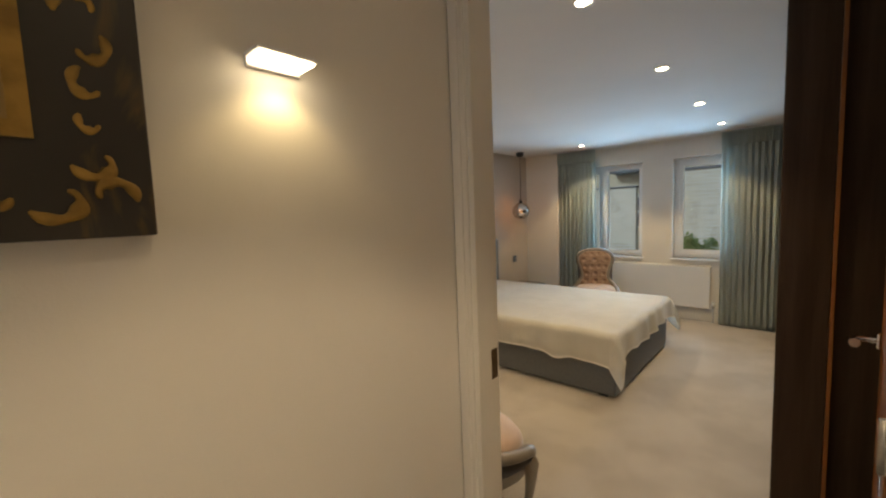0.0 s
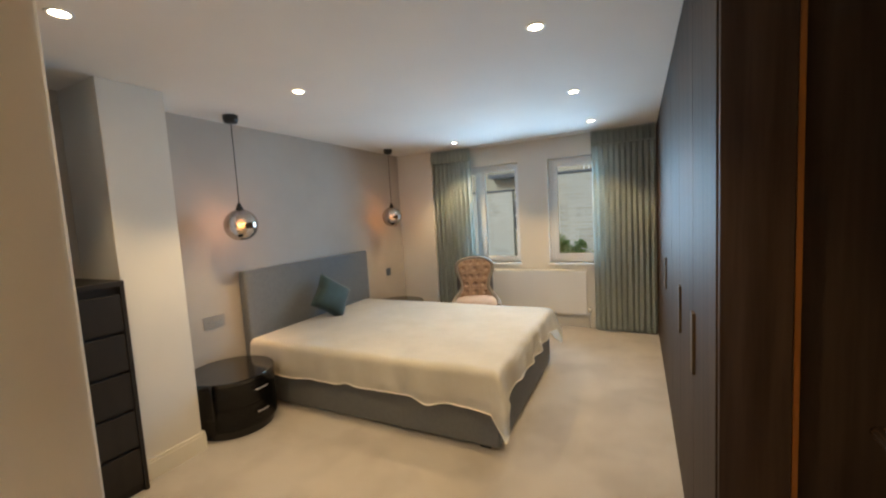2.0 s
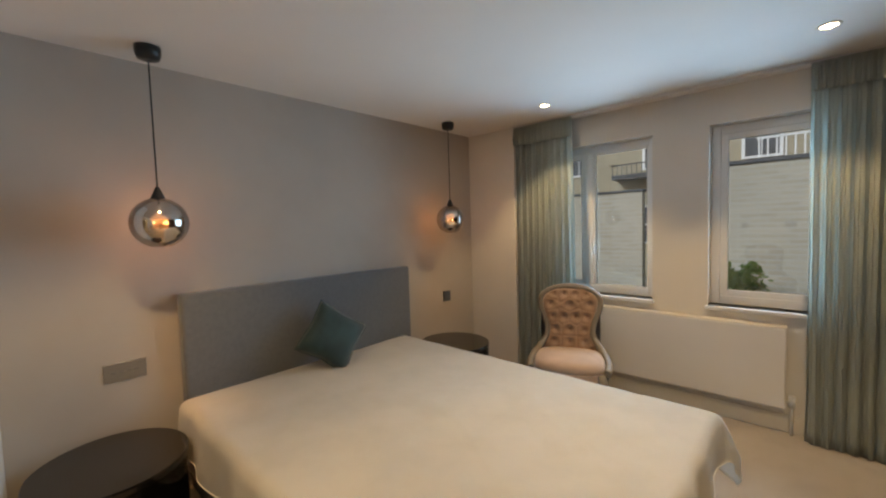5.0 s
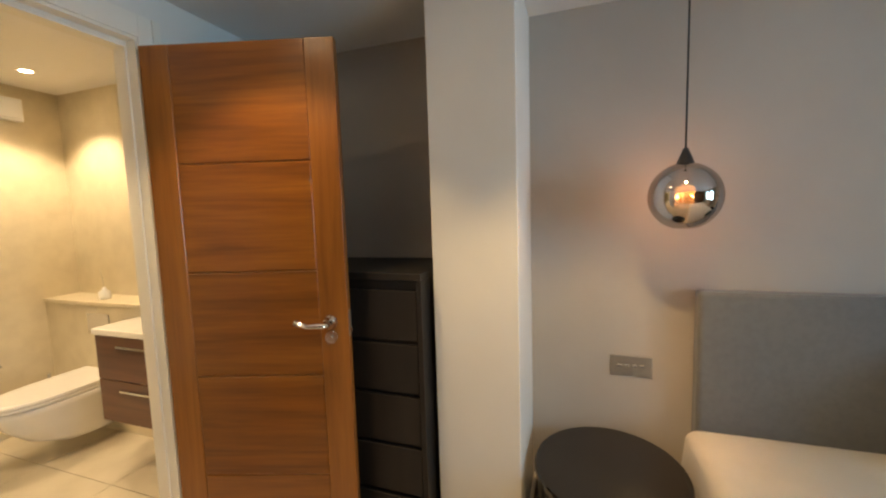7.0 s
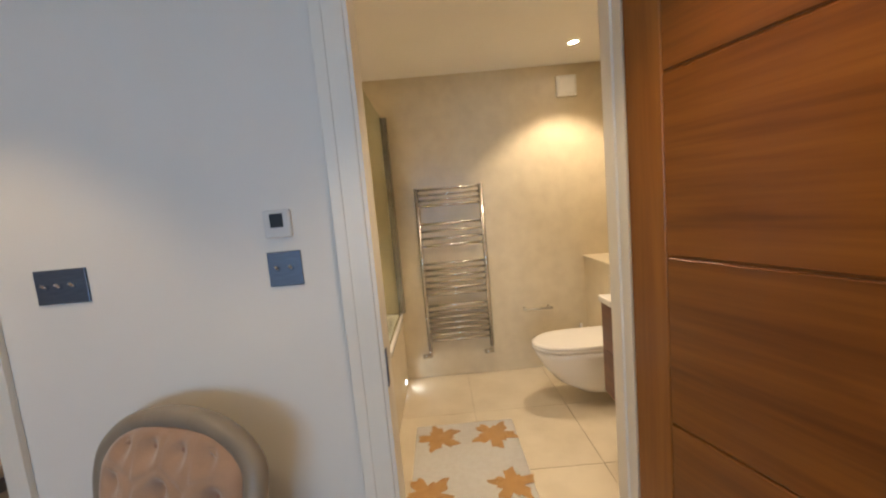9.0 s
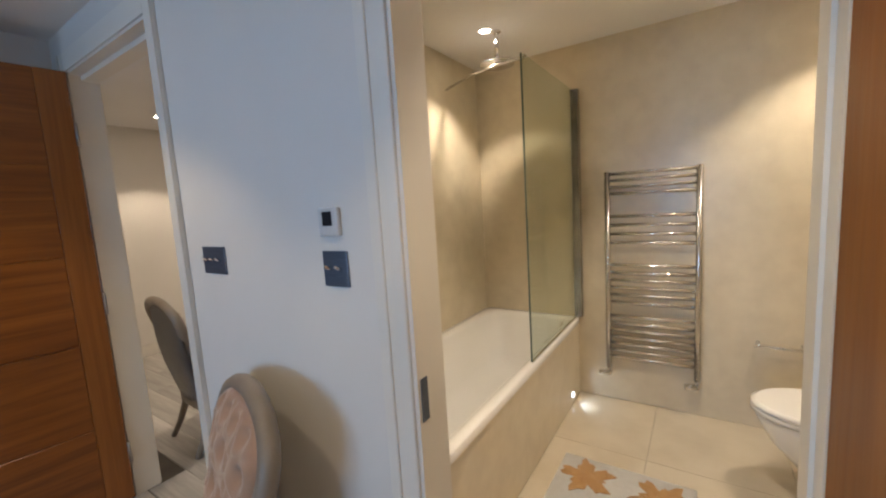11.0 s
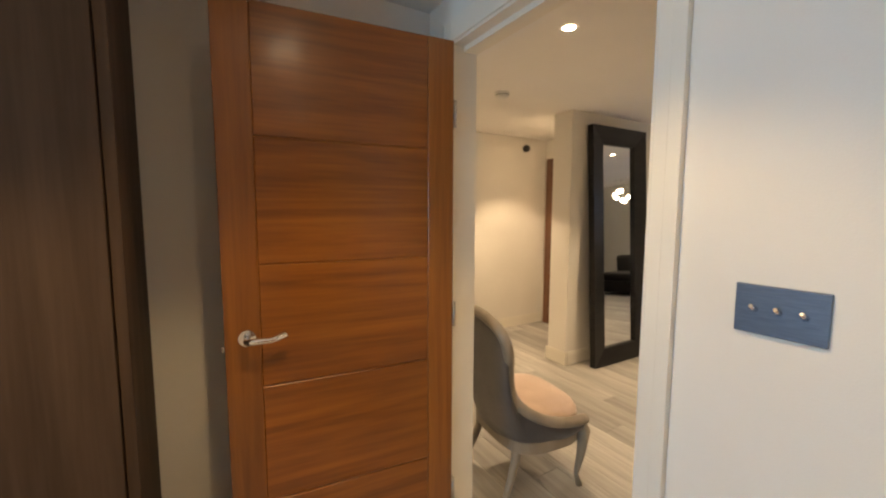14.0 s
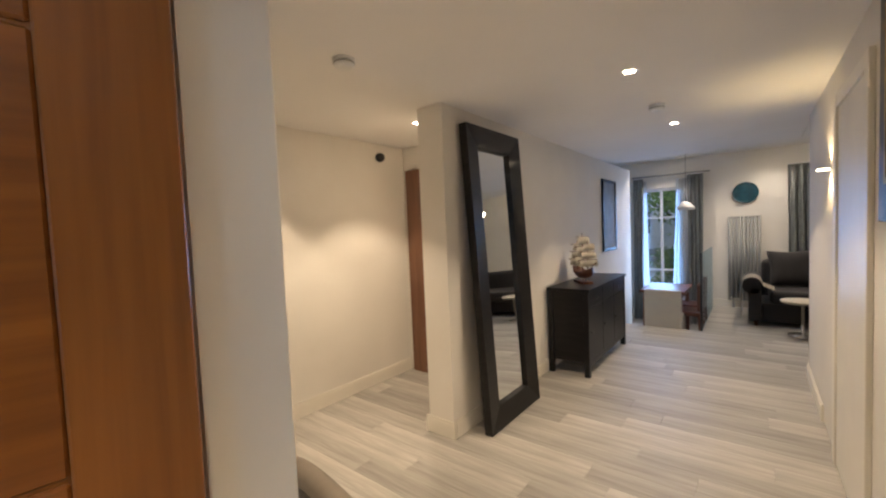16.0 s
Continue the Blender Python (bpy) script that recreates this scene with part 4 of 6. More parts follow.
def spoon_chair(name, label, m):
    """Button-back chair: origin on the floor under the seat, faces -y."""
    c = thing(name, label, "chair", "button-back chairs", m)
    CROWN = 0.918

    def back_y(z):
        return 0.165 + 0.28 * max(0.0, z - 0.40) ** 1.15
    w_top, z_top = spoon_outline(0.74)

    def half(z):
        if z <= z_top:
            return spoon_outline(max((z - 0.40) / 0.55, 0))[0]
        return w_top * math.sqrt(max(0.0, 1 - ((z - z_top) / (CROWN - z_top)) ** 2))
    zs_up = [0.56 + (z_top - 0.56) * i / 12 for i in range(13)]
    upper = [(half(z), back_y(z), z) for z in zs_up]
    crown = [(w_top * math.cos(radians(a)), back_y(z_top + (CROWN - z_top) * math.sin(radians(a))), z_top + (CROWN - z_top) * math.sin(radians(a))) for a in range(8, 90, 8)]
    low = [Vector((0.262, -0.185, 0.380)), Vector((0.278, -0.07, 0.395)), Vector((0.265, 0.05, 0.420)), Vector((0.228, 0.135, 0.460)), Vector((0.186, 0.185, 0.510))]
    right = smooth_line(low + [Vector(upper[0])], 4)[:-1] + [Vector(q) for q in upper + crown]
    rim = right + [Vector((0, back_y(CROWN), CROWN))] + [Vector((-q.x, q.y, q.z)) for q in reversed(right)]
    nrim = len(rim)
    part("back_frame", tube(bm_new(), rim, 0.026, 10), CHAIRFRAME, c, "grey-washed carved wooden frame")
    part("frame_bead", tube(bm_new(), [(q.x * 0.93, q.y - 0.012, q.z if q.z < 0.5 else q.z - 0.018 * (q.z - 0.5)) for q in rim], 0.006, 6), CHAIRFRAME, c)
    part("welt", tube(bm_new(), [(q.x * 0.845, q.y - 0.026, q.z - 0.055 * (q.z - 0.5)) for q in rim if q.z > 0.47], 0.008, 6), VELVET, c, "blush velvet welt inside the frame")
    # grey outside shell from the rim down to the seat rail
    foot = []
    for i in range(nrim):
        t = i / (nrim - 1)
        a = radians(-38 + 256 * t)
        foot.append(Vector((0.25 * math.copysign(abs(math.cos(a)) ** 0.7, math.cos(a)), 0.215 * math.copysign(abs(math.sin(a)) ** 0.7, math.sin(a)) - 0.005, 0.285)))
    bm = bm_new()
    grid = []
    for p_, q_ in zip(rim, foot):
        col = []
        for k in range(11):
            t = k / 10
            v = p_.lerp(q_, t)
            bulge = 0.030 * math.sin(math.pi * t)
            d = Vector((v.x, v.y + 0.02, 0))
            v = v + (d.normalized() * bulge if d.length > 1e-4 else Vector((0, bulge, 0)))
            col.append(bm.verts.new(v))
        grid.append(col)
    for a, b in zip(grid, grid[1:]):
        for k in range(10):
            f_ = bm.faces.new((a[k], b[k], b[k + 1], a[k + 1]))
            f_.smooth = True
    bmesh.ops.solidify(bm, geom=bm.faces[:], thickness=0.006)
    part("outside_back", bm, CHAIRBACK, c, "grey velvet outside back and sides")
    rows = [0.50, 0.595, 0.69, 0.785, 0.865]
    buttons = []
    for r, z in enumerate(rows):
        h = half(z) * 0.66
        n = 4 if r % 2 == 0 and h > 0.125 else 3
        buttons += [(h * (2 * i / (n - 1) - 1), z) for i in range(n)]

    def pad(u, v):
        z = 0.43 + (CROWN - 0.012 - 0.43) * v
        h = max(half(z) - 0.012, 0.004)
        p = 2 * u - 1
        x = h * p
        e = max(0.0, 1 - p ** 6) * max(0.0, 1 - (2 * v - 1) ** 10)
        d = 0.055 * e ** 0.5
        dip = max(math.exp(-((x - bx) ** 2 + (z - bz) ** 2) / 0.0007) for bx, bz in buttons)
        near = sorted((x - bx) ** 2 + (z - bz) ** 2 for bx, bz in buttons)
        fold = math.exp(-((math.sqrt(near[1]) - math.sqrt(near[0])) / 0.012) ** 2) * min(1.0, math.sqrt(near[0]) / 0.02)
        return (x, back_y(z) - d + 0.033 * dip * e + 0.007 * fold * e, z)
    part("tufted_back", sheet(bm_new(), 60, 80, pad), VELVET, c, "deep-buttoned blush velvet back")
    for bx, bz in buttons:
        by = back_y(bz) - 0.018
        part("button", lathe(bm_new(), [(0.001, -0.007), (0.008, -0.004), (0.008, 0.004), (0.001, 0.007)], (bx, by, bz), 10), BUTTON, c)

    def seat_line(t):
        a = 2 * math.pi * t
        return (0.262 * math.copysign(abs(math.cos(a)) ** 0.6, math.cos(a)), 0.225 * math.copysign(abs(math.sin(a)) ** 0.6, math.sin(a)) - 0.01)
    ring = [seat_line(i / 40) for i in range(40)]
    part("seat_rail", prism(bm_new(), [(x * 0.985, y * 0.985) for x, y in ring], 0.255, 0.31, "z"), CHAIRFRAME, c)
    part("seat_border", prism(bm_new(), [(x * 0.955, y * 0.965) for x, y in ring], 0.311, 0.364, "z"), SEATVELVET, c)
    bm = bm_new()
    levels = [(0.93, 0.365), (0.965, 0.385), (0.95, 0.415), (0.88, 0.440), (0.68, 0.456), (0.35, 0.464)]
    rings = [[bm.verts.new((x * k, y * k, z)) for x, y in ring] for k, z in levels]
    for a, b in zip(rings, rings[1:]):
        for i in range(40):
            f_ = bm.faces.new((a[i], a[(i + 1) % 40], b[(i + 1) % 40], b[i]))
            f_.smooth = True
    bm.faces.new(rings[-1])
    bm.faces.new(rings[0][::-1])
    part("seat_cushion", bm, SEATVELVET, c, "pale blush velvet sprung seat")
    for s in (-1, 1):
        part("leg", tube(bm_new(), [(s * 0.225, -0.185, 0.37), (s * 0.238, -0.205, 0.30), (s * 0.230, -0.198, 0.17), (s * 0.215, -0.185, 0.06), (s * 0.225, -0.198, 0.0)], [0.026, 0.033, 0.021, 0.013, 0.018], 10), CHAIRFRAME, c)
        part("leg", tube(bm_new(), [(s * 0.17, 0.16, 0.28), (s * 0.18, 0.17, 0.20), (s * 0.19, 0.21, 0.09), (s * 0.20, 0.255, 0.0)], [0.026, 0.022, 0.017, 0.015], 10), CHAIRFRAME, c)
    return c


first = spoon_chair("button_back_chair", "blush velvet button-back chair under the window", pose(-1.36, 4.55, 0, 0, 0, 23))
ch2 = copy_thing(first, pose(-0.572, 0.895, 0, 0, 0, 162))
tagged(ch2, "blush velvet button-back chair against the switch wall", "chair")
ch3 = copy_thing(first, pose(0.93, -0.08, 0, 0, 0, -6))
tagged(ch3, "button-back chair with grey velvet outside back in the hall", "chair")
first.matrix_world = pose(-1.36, 4.55, 0, 0, 0, 23) @ Matrix.Scale(0.95, 4)

# ---- radiator under the windows ----
rd = thing("radiator", "long flat white panel radiator under the windows", "radiator")
part("panel", boxed(-1.34, -0.20, RY1 - 0.085, RY1 - 0.06, 0.17, 0.675, bev=0.006), RADIATOR, rd)
part("back_panel", boxed(-1.33, -0.21, RY1 - 0.035, RY1 - 0.012, 0.18, 0.665, bev=0.004), RADIATOR, rd)
part("top_grille", boxed(-1.34, -0.20, RY1 - 0.084, RY1 - 0.008, 0.676, 0.684, bev=0.002), TRIM, rd)
for bx in (-1.2, -0.34):
    part("bracket", boxed(bx - 0.015, bx + 0.015, RY1 - 0.06, RY1, 0.25, 0.60), RADIATOR, rd)
bm = bm_new()
tube(bm, [(-0.17, RY1 - 0.05, 0.0), (-0.17, RY1 - 0.05, 0.20), (-0.20, RY1 - 0.05, 0.21)], 0.009, 8)
tube(bm, [(-0.17, RY1 - 0.05, 0.18), (-0.17, RY1 - 0.05, 0.25)], 0.018, 12)
part("valve", bm, RADIATOR, rd)
skirting("baseboard", -2.08, 0.5, RY1 - 0.016, RY1, 0.11)

# ---- chest of drawers in the alcove ----
cd = thing("chest_of_drawers", "tall dark brown chest of drawers in the alcove", "chest of drawers")
CX0, CX1, CY0, CY1, CZ = -2.59, -2.10, 0.78, 1.445, 1.168
part("carcass", boxed(CX0, CX1 - 0.02, CY0 + 0.001, CY1 - 0.001, 0.0, CZ - 0.03), CHESTBROWN, cd)
part("top", boxed(CX0, CX1 + 0.004, CY0, CY1, CZ - 0.029, CZ, bev=0.003), CHESTBROWN, cd)
for y0, y1 in ((CY0, CY0 + 0.02), (CY1 - 0.02, CY1)):
    part("side_panel", boxed(CX1 - 0.022, CX1, y0, y1, 0.0, CZ - 0.03), CHESTBROWN, cd)
for i in range(5):
    z0 = 0.05 + i * 0.213
    part("drawer", boxed(CX1 - 0.02, CX1 - 0.002, CY0 + 0.023, CY1 - 0.023, z0, z0 + 0.196, bev=0.003), CHESTBROWN, cd)

# ---- bathroom ----
tub = thing("bathtub", "white built-in bathtub with cream tiled side", "bathtub")
TX0, TX1, TY0, TY1, TZ = -0.965, BX1 - 0.002, BY0 + 0.002, HY - 0.016, 0.545
part("side_panel", boxed(TX0 + 0.012, TX0 + 0.03, TY0, TY1, 0, TZ - 0.035), BATHTILE, tub, "cream stone-tiled bath panel")
bm = bm_new()
nr = 48
def tub_ring(k, z, inset):
    cx, cy = (TX0 + TX1) / 2, (TY0 + TY1) / 2
    hx, hy = (TX1 - TX0) / 2 - inset, (TY1 - TY0) / 2 - inset
    out = []
    for i in range(nr):
        a = 2 * math.pi * (i + 0.5) / nr
        c, s = math.cos(a), math.sin(a)
        out.append(bm.verts.new((cx + hx * math.copysign(abs(c) ** k, c), cy + hy * math.copysign(abs(s) ** k, s), z)))
    return out
rings = [tub_ring(0.06, TZ - 0.034, 0.0), tub_ring(0.06, TZ - 0.004, 0.0), tub_ring(0.08, TZ, 0.004), tub_ring(0.22, TZ, 0.055), tub_ring(0.26, TZ - 0.02, 0.068), tub_ring(0.34, 0.22, 0.11), tub_ring(0.45, 0.15, 0.16), tub_ring(0.5, 0.13, 0.26)]
for a, b in zip(rings, rings[1:]):
    for i in range(nr):
        f = bm.faces.new((a[i], a[(i + 1) % nr], b[(i + 1) % nr], b[i]))
        f.smooth = True
bm.faces.new(rings[-1])
part("basin", bm, CERAMIC, tub, "white enamel bath basin")
part("waste", lathe(bm_new(), [(0.03, 0.131), (0.03, 0.136), (0.01, 0.139)], (-0.6, -1.1, 0), 16), CHROME, tub)

GLASSEDGE = material("dark_glass_edge", (0.10, 0.135, 0.115), 0.2, second=(0.12, 0.155, 0.13), scale=3)
# chrome of the wall profile, with its shade put into the darker base colour
SHADEDCHROME = material("shadowed_chrome", (0.36, 0.36, 0.36), 0.25, 1.0, second=(0.30, 0.30, 0.30), scale=9)
ss = thing("shower_screen", "frameless glass bath screen with chrome wall profile", "shower screen")
g = part("glass", boxed(-0.948, -0.941, BY0 + 0.045, -0.665, 0.552, 2.04), SHOWERGLASS, ss)
g.visible_shadow = False
part("wall_profile", boxed(-0.985, -0.935, BY0 + 0.002, BY0 + 0.046, 0.55, 2.04, bev=0.003), SHADEDCHROME, ss, "chrome wall profile")
part("seal", boxed(-0.951, -0.938, BY0 + 0.046, -0.668, 0.546, 0.553), CHROME, ss)
part("front_edge", boxed(-0.949, -0.940, -0.667, -0.664, 0.552, 2.04), GLASSEDGE, ss)
part("brace", tube(bm_new(), [(-0.945, -0.72, 2.04), (-0.55, -0.95, 2.10), (BX1, -1.12, 2.10)], 0.008, 10), CHROME, ss)

sh = thing("rain_shower", "chrome round overhead shower on a ceiling arm", "shower")
part("arm", tube(bm_new(), [(-0.66, -1.03, BZ), (-0.66, -1.03, 2.165)], 0.011, 12), CHROME, sh)
part("ceiling_flange", lathe(bm_new(), [(0.03, -0.0), (0.03, -0.008), (0.012, -0.014)], (-0.66, -1.03, BZ), 18), CHROME, sh)
part("head", lathe(bm_new(), [(0.012, 0.03), (0.03, 0.012), (0.10, 0.004), (0.10, -0.008), (0.001, -0.009)], (-0.66, -1.03, 2.145), 36), CHROME, sh)

rl = thing("towel_radiator", "chrome ladder towel radiator on the tiled wall", "towel radiator")
for rx in (-1.640, -1.155):
    part("upright", tube(bm_new(), [(rx, BY0 + 0.055, 0.24), (rx, BY0 + 0.055, 1.50)], 0.017, 12), RAILCHROME, rl)
zs = [1.485, 1.445, 1.405, 1.365, 1.225, 1.17, 1.115, 1.06, 0.92, 0.872, 0.825, 0.778, 0.73, 0.682, 0.59, 0.545, 0.50, 0.455, 0.41, 0.365, 0.32]
for z in zs:
    part("rung", tube(bm_new(), [(-1.64, BY0 + 0.055, z), (-1.155, BY0 + 0.055, z)], 0.0105, 8), RAILCHROME, rl)
for rx in (-1.640, -1.155):
    bm = bm_new()
    tube(bm, [(rx, BY0 + 0.055, 0.25), (rx, BY0 + 0.055, 0.19), (rx, BY0, 0.185)], 0.012, 10)
    tube(bm, [(rx, BY0 + 0.055, 0.20), (rx + 0.06, BY0 + 0.075, 0.20)], 0.018, 12)
    part("valve", bm, RAILCHROME, rl)
    for z in (0.34, 1.36):
        part("wall_bracket", tube(bm_new(), [(rx, BY0 + 0.055, z), (rx, BY0, z)], 0.008, 8), RAILCHROME, rl)

fan = thing("extractor_fan", "square white extractor fan high on the tiled wall", "extractor fan")
part("body", boxed(-2.415, -2.265, BY0, BY0 + 0.035, 2.085, 2.235, bev=0.008), WHITE, fan)
part("cover", boxed(-2.40, -2.28, BY0 + 0.034, BY0 + 0.045, 2.10, 2.22, bev=0.006), WHITE, fan)

rb = thing("towel_bar", "chrome towel bar on the tiled wall", "towel bar")
tube_b = bm_new()
tube(tube_b, [(-2.13, BY0 + 0.065, 0.50), (-1.90, BY0 + 0.065, 0.50)], 0.008, 10)
part("bar", tube_b, CHROME, rb)
for bx in (-2.11, -1.92):
    part("post", tube(bm_new(), [(bx, BY0, 0.50), (bx, BY0 + 0.065, 0.50)], 0.010, 10), CHROME, rb)

bxg = structure("cistern_boxing", boxed(BX0, -2.42, BY0, HY - 0.014, 0, 0.855), BATHTILE, "cream tiled cistern boxing")
structure("cistern_shelf", boxed(BX0, -2.405, BY0, HY - 0.014, 0.856, 0.88, bev=0.003), BATHTILE, "cream stone shelf on the boxing")

wc = thing("toilet", "white wall-hung toilet with closed lid", "toilet")
def wc_ring(k, z, back=-2.42):
    L, W = 0.575 * k, 0.182 * (0.6 + 0.4 * k)
    pts = []
    for i in range(36):
        a = -math.pi / 2 + math.pi * i / 35
        pts.append((back + L * (0.42 + 0.58 * math.cos(a) ** 0.75 if math.cos(a) > 0 else 0.42), -1.0 + W * math.sin(a), z))
    return [(back, -1.0 - W, z)] + pts + [(back, -1.0 + W, z)]
def loft(rings):
    b = bm_new()
    vs = [[b.verts.new(p) for p in r] for r in rings]
    n = len(vs[0])
    for a, c in zip(vs, vs[1:]):
        for i in range(n):
            f = b.faces.new((a[i], a[(i + 1) % n], c[(i + 1) % n], c[i]))
            f.smooth = True
    b.faces.new(vs[0][::-1])
    b.faces.new(vs[-1])
    return b
part("bowl", loft([wc_ring(0.40, 0.10), wc_ring(0.58, 0.11), wc_ring(0.74, 0.16), wc_ring(0.88, 0.25), wc_ring(0.96, 0.34), wc_ring(0.98, 0.375)]), CERAMIC, wc)
part("seat", loft([wc_ring(0.985, 0.378), wc_ring(1.0, 0.382), wc_ring(1.0, 0.394), wc_ring(0.985, 0.398)]), CERAMIC, wc)
part("lid", loft([wc_ring(0.99, 0.400), wc_ring(1.0, 0.404), wc_ring(0.995, 0.416), wc_ring(0.96, 0.424)]), CERAMIC, wc)
part("flush_plate", boxed(-2.42, -2.413, -1.11, -0.89, 0.66, 0.80, bev=0.003), CHROME, wc)
br = thing("toilet_brush", "chrome capped toilet brush on the tiled floor", "toilet brush")
part("holder", lathe(bm_new(), [(0.045, 0), (0.045, 0.30), (0.035, 0.33), (0.012, 0.34), (0.010, 0.40)], (-2.30, -1.36, 0), 20), CHROME, br)

vn = thing("vanity_unit", "wall-hung walnut vanity unit with white basin top", "vanity unit")
part("cabinet", boxed(-2.42, -2.13, -0.50, 0.16, 0.30, 0.79, bev=0.003), VANITY, vn)
for z0, z1 in ((0.305, 0.54), (0.546, 0.785)):
    dr = part("drawer", boxed(-2.129, -2.11, -0.497, 0.157, z0, z1, bev=0.002), VANITY, vn)
    part("bar_pull", boxed(-2.112, -2.095, -0.32, -0.02, z1 - 0.055, z1 - 0.043, bev=0.002), CHROME, dr)
part("basin_top", boxed(-2.42, -2.10, -0.51, 0.17, 0.791, 0.825, bev=0.006), CERAMIC, vn, "white ceramic basin top")
tp = thing("basin_tap", "chrome mixer tap on the basin", "tap")
part("spout", tube(bm_new(), [(-2.36, -0.17, 0.825), (-2.36, -0.17, 0.94), (-2.34, -0.17, 0.965), (-2.25, -0.17, 0.955)], 0.015, 12), CHROME, tp)
dfz = thing("reed_diffuser", "small glass bottle with pale sprig on the shelf", "ornament")
part("bottle", lathe(bm_new(), [(0.03, 0), (0.034, 0.01), (0.034, 0.05), (0.012, 0.065), (0.012, 0.08)], (-2.50, -1.05, 0.88), 18), WHITE, dfz)
part("sprig", tube(bm_new(), [(-2.50, -1.05, 0.94), (-2.49, -1.04, 1.02), (-2.47, -1.02, 1.09)], [0.002, 0.004, 0.002], 6), THROW, dfz)

fl = thing("floor_led", "small round floor-level light in the bath panel", "night light")
part("lens", tube(bm_new(), [(TX0 + 0.0125, -1.36, 0.06), (TX0 + 0.008, -1.36, 0.06)], 0.016, 16), COOLLED, fl)
ld = bpy.data.lights.new("floor_led_lamp", "SPOT")
ld.energy, ld.color, ld.spot_size, ld.spot_blend, ld.shadow_soft_size = 1.3, (0.70, 0.86, 1.0), radians(145), 0.6, 0.01
lo = new("floor_led_lamp", ld)
lo.matrix_world = look((TX0 - 0.004, -1.36, 0.06), (TX0 - 0.4, -1.42, 0.06))

# mat with gold leaf motifs
mt = thing("bath_mat", "white bath mat with gold leaf motifs", "bath mat")
MX0, MX1, MY0, MY1 = -1.65, -1.06, -0.82, 0.13
part("mat_body", faceted(sheet(bm_new(), 20, 30, lambda u, v: (MX0 + (MX1 - MX0) * u, MY0 + (MY1 - MY0) * v, 0.007 + 0.0008 * noise.noise((u * 9, v * 14, 0))), -0.006)), RUGWHITE, mt)


def leaf_outline(cx, cy, size, turn):
    pts = []
    for i in range(40):
        a = 2 * math.pi * i / 40
        r = size * (0.72 + 0.22 * math.cos(5 * a) + 0.13 * math.cos(13 * a + 0.6))
        pts.append((cx + r * math.cos(a + turn), cy + r * math.sin(a + turn)))
    return pts


for lx, ly, sz, tn in ((-1.52, -0.67, 0.115, 0.4), (-1.20, -0.68, 0.11, 1.2), (-1.55, -0.25, 0.10, 2.2), (-1.14, -0.22, 0.12, 0.2), (-1.50, 0.02, 0.11, 1.6), (-1.19, 0.03, 0.10, 2.6)):
    part("leaf_motif", prism(bm_new(), leaf_outline(lx, ly, sz * 1.25, tn), 0.0075, 0.0100, "z"), RUGGOLD, mt, "gold leaf motif")

# ---- hall ----
pc = thing("painting", "large dark canvas with gilt and ochre shapes on the hall wall", "painting")
part("canvas", boxed(HX0 + 0.001, HX0 + 0.036, -1.35, -0.322, 1.415, 2.22, bev=0.003), PAINTDARK, pc)
GB, GT = (-1.25, -0.438), (1.54, 2.12)
bm = bm_new()
for a, b in ((GB[0], GB[0] + 0.02), (GB[1] - 0.02, GB[1])):
    box(bm, HX0 + 0.036, HX0 + 0.042, a, b, GT[0], GT[1])
for a, b in ((GT[0], GT[0] + 0.02), (GT[1] - 0.02, GT[1])):
    box(bm, HX0 + 0.0361, HX0 + 0.0421, GB[0] + 0.02, GB[1] - 0.02, a, b)
part("gilt_border", bm, GOLD, pc)
part("inner_panel", boxed(HX0 + 0.036, HX0 + 0.039, GB[0] + 0.02, GB[1] - 0.02, GT[0] + 0.02, GT[1] - 0.02), OCHRE, pc)


def gilt_scroll(cy, cz, size, turn, flip):
    """A tapering gilt leaf curling on the canvas, nearly flat."""
    bm = bm_new()
    pts, rad = [], []
    for i in range(20):
        k = i / 19
        a, r = turn + flip * 3.6 * k, size * (1 - 0.7 * k)
        pts.append((0, cy + r * math.cos(a), cz + r * math.sin(a)))
        rad.append(0.002 + 0.26 * size * math.sin(math.pi * k ** 0.7) * (0.8 + 0.35 * math.sin(15 * k)))
    tube(bm, pts, rad, 6)
    for v in bm.verts:
        v.co.x = HX0 + 0.0365 + 0.25 * v.co.x
    part("gilt_scroll", bm, GOLD, pc, "raised gilt leaf scroll")


rnd = random.Random(17)
for i in range(15):
    gilt_scroll(-0.372 + rnd.uniform(-0.012, 0.012), 1.47 + 0.048 * i, rnd.uniform(0.016, 0.034), rnd.uniform(0, 6.3), rnd.choice((-1, 1)))
for i in range(13):
    gilt_scroll(-0.42 - 0.062 * i, 1.474 + rnd.uniform(-0.015, 0.015), rnd.uniform(0.018, 0.036), rnd.uniform(0, 6.3), rnd.choice((-1, 1)))


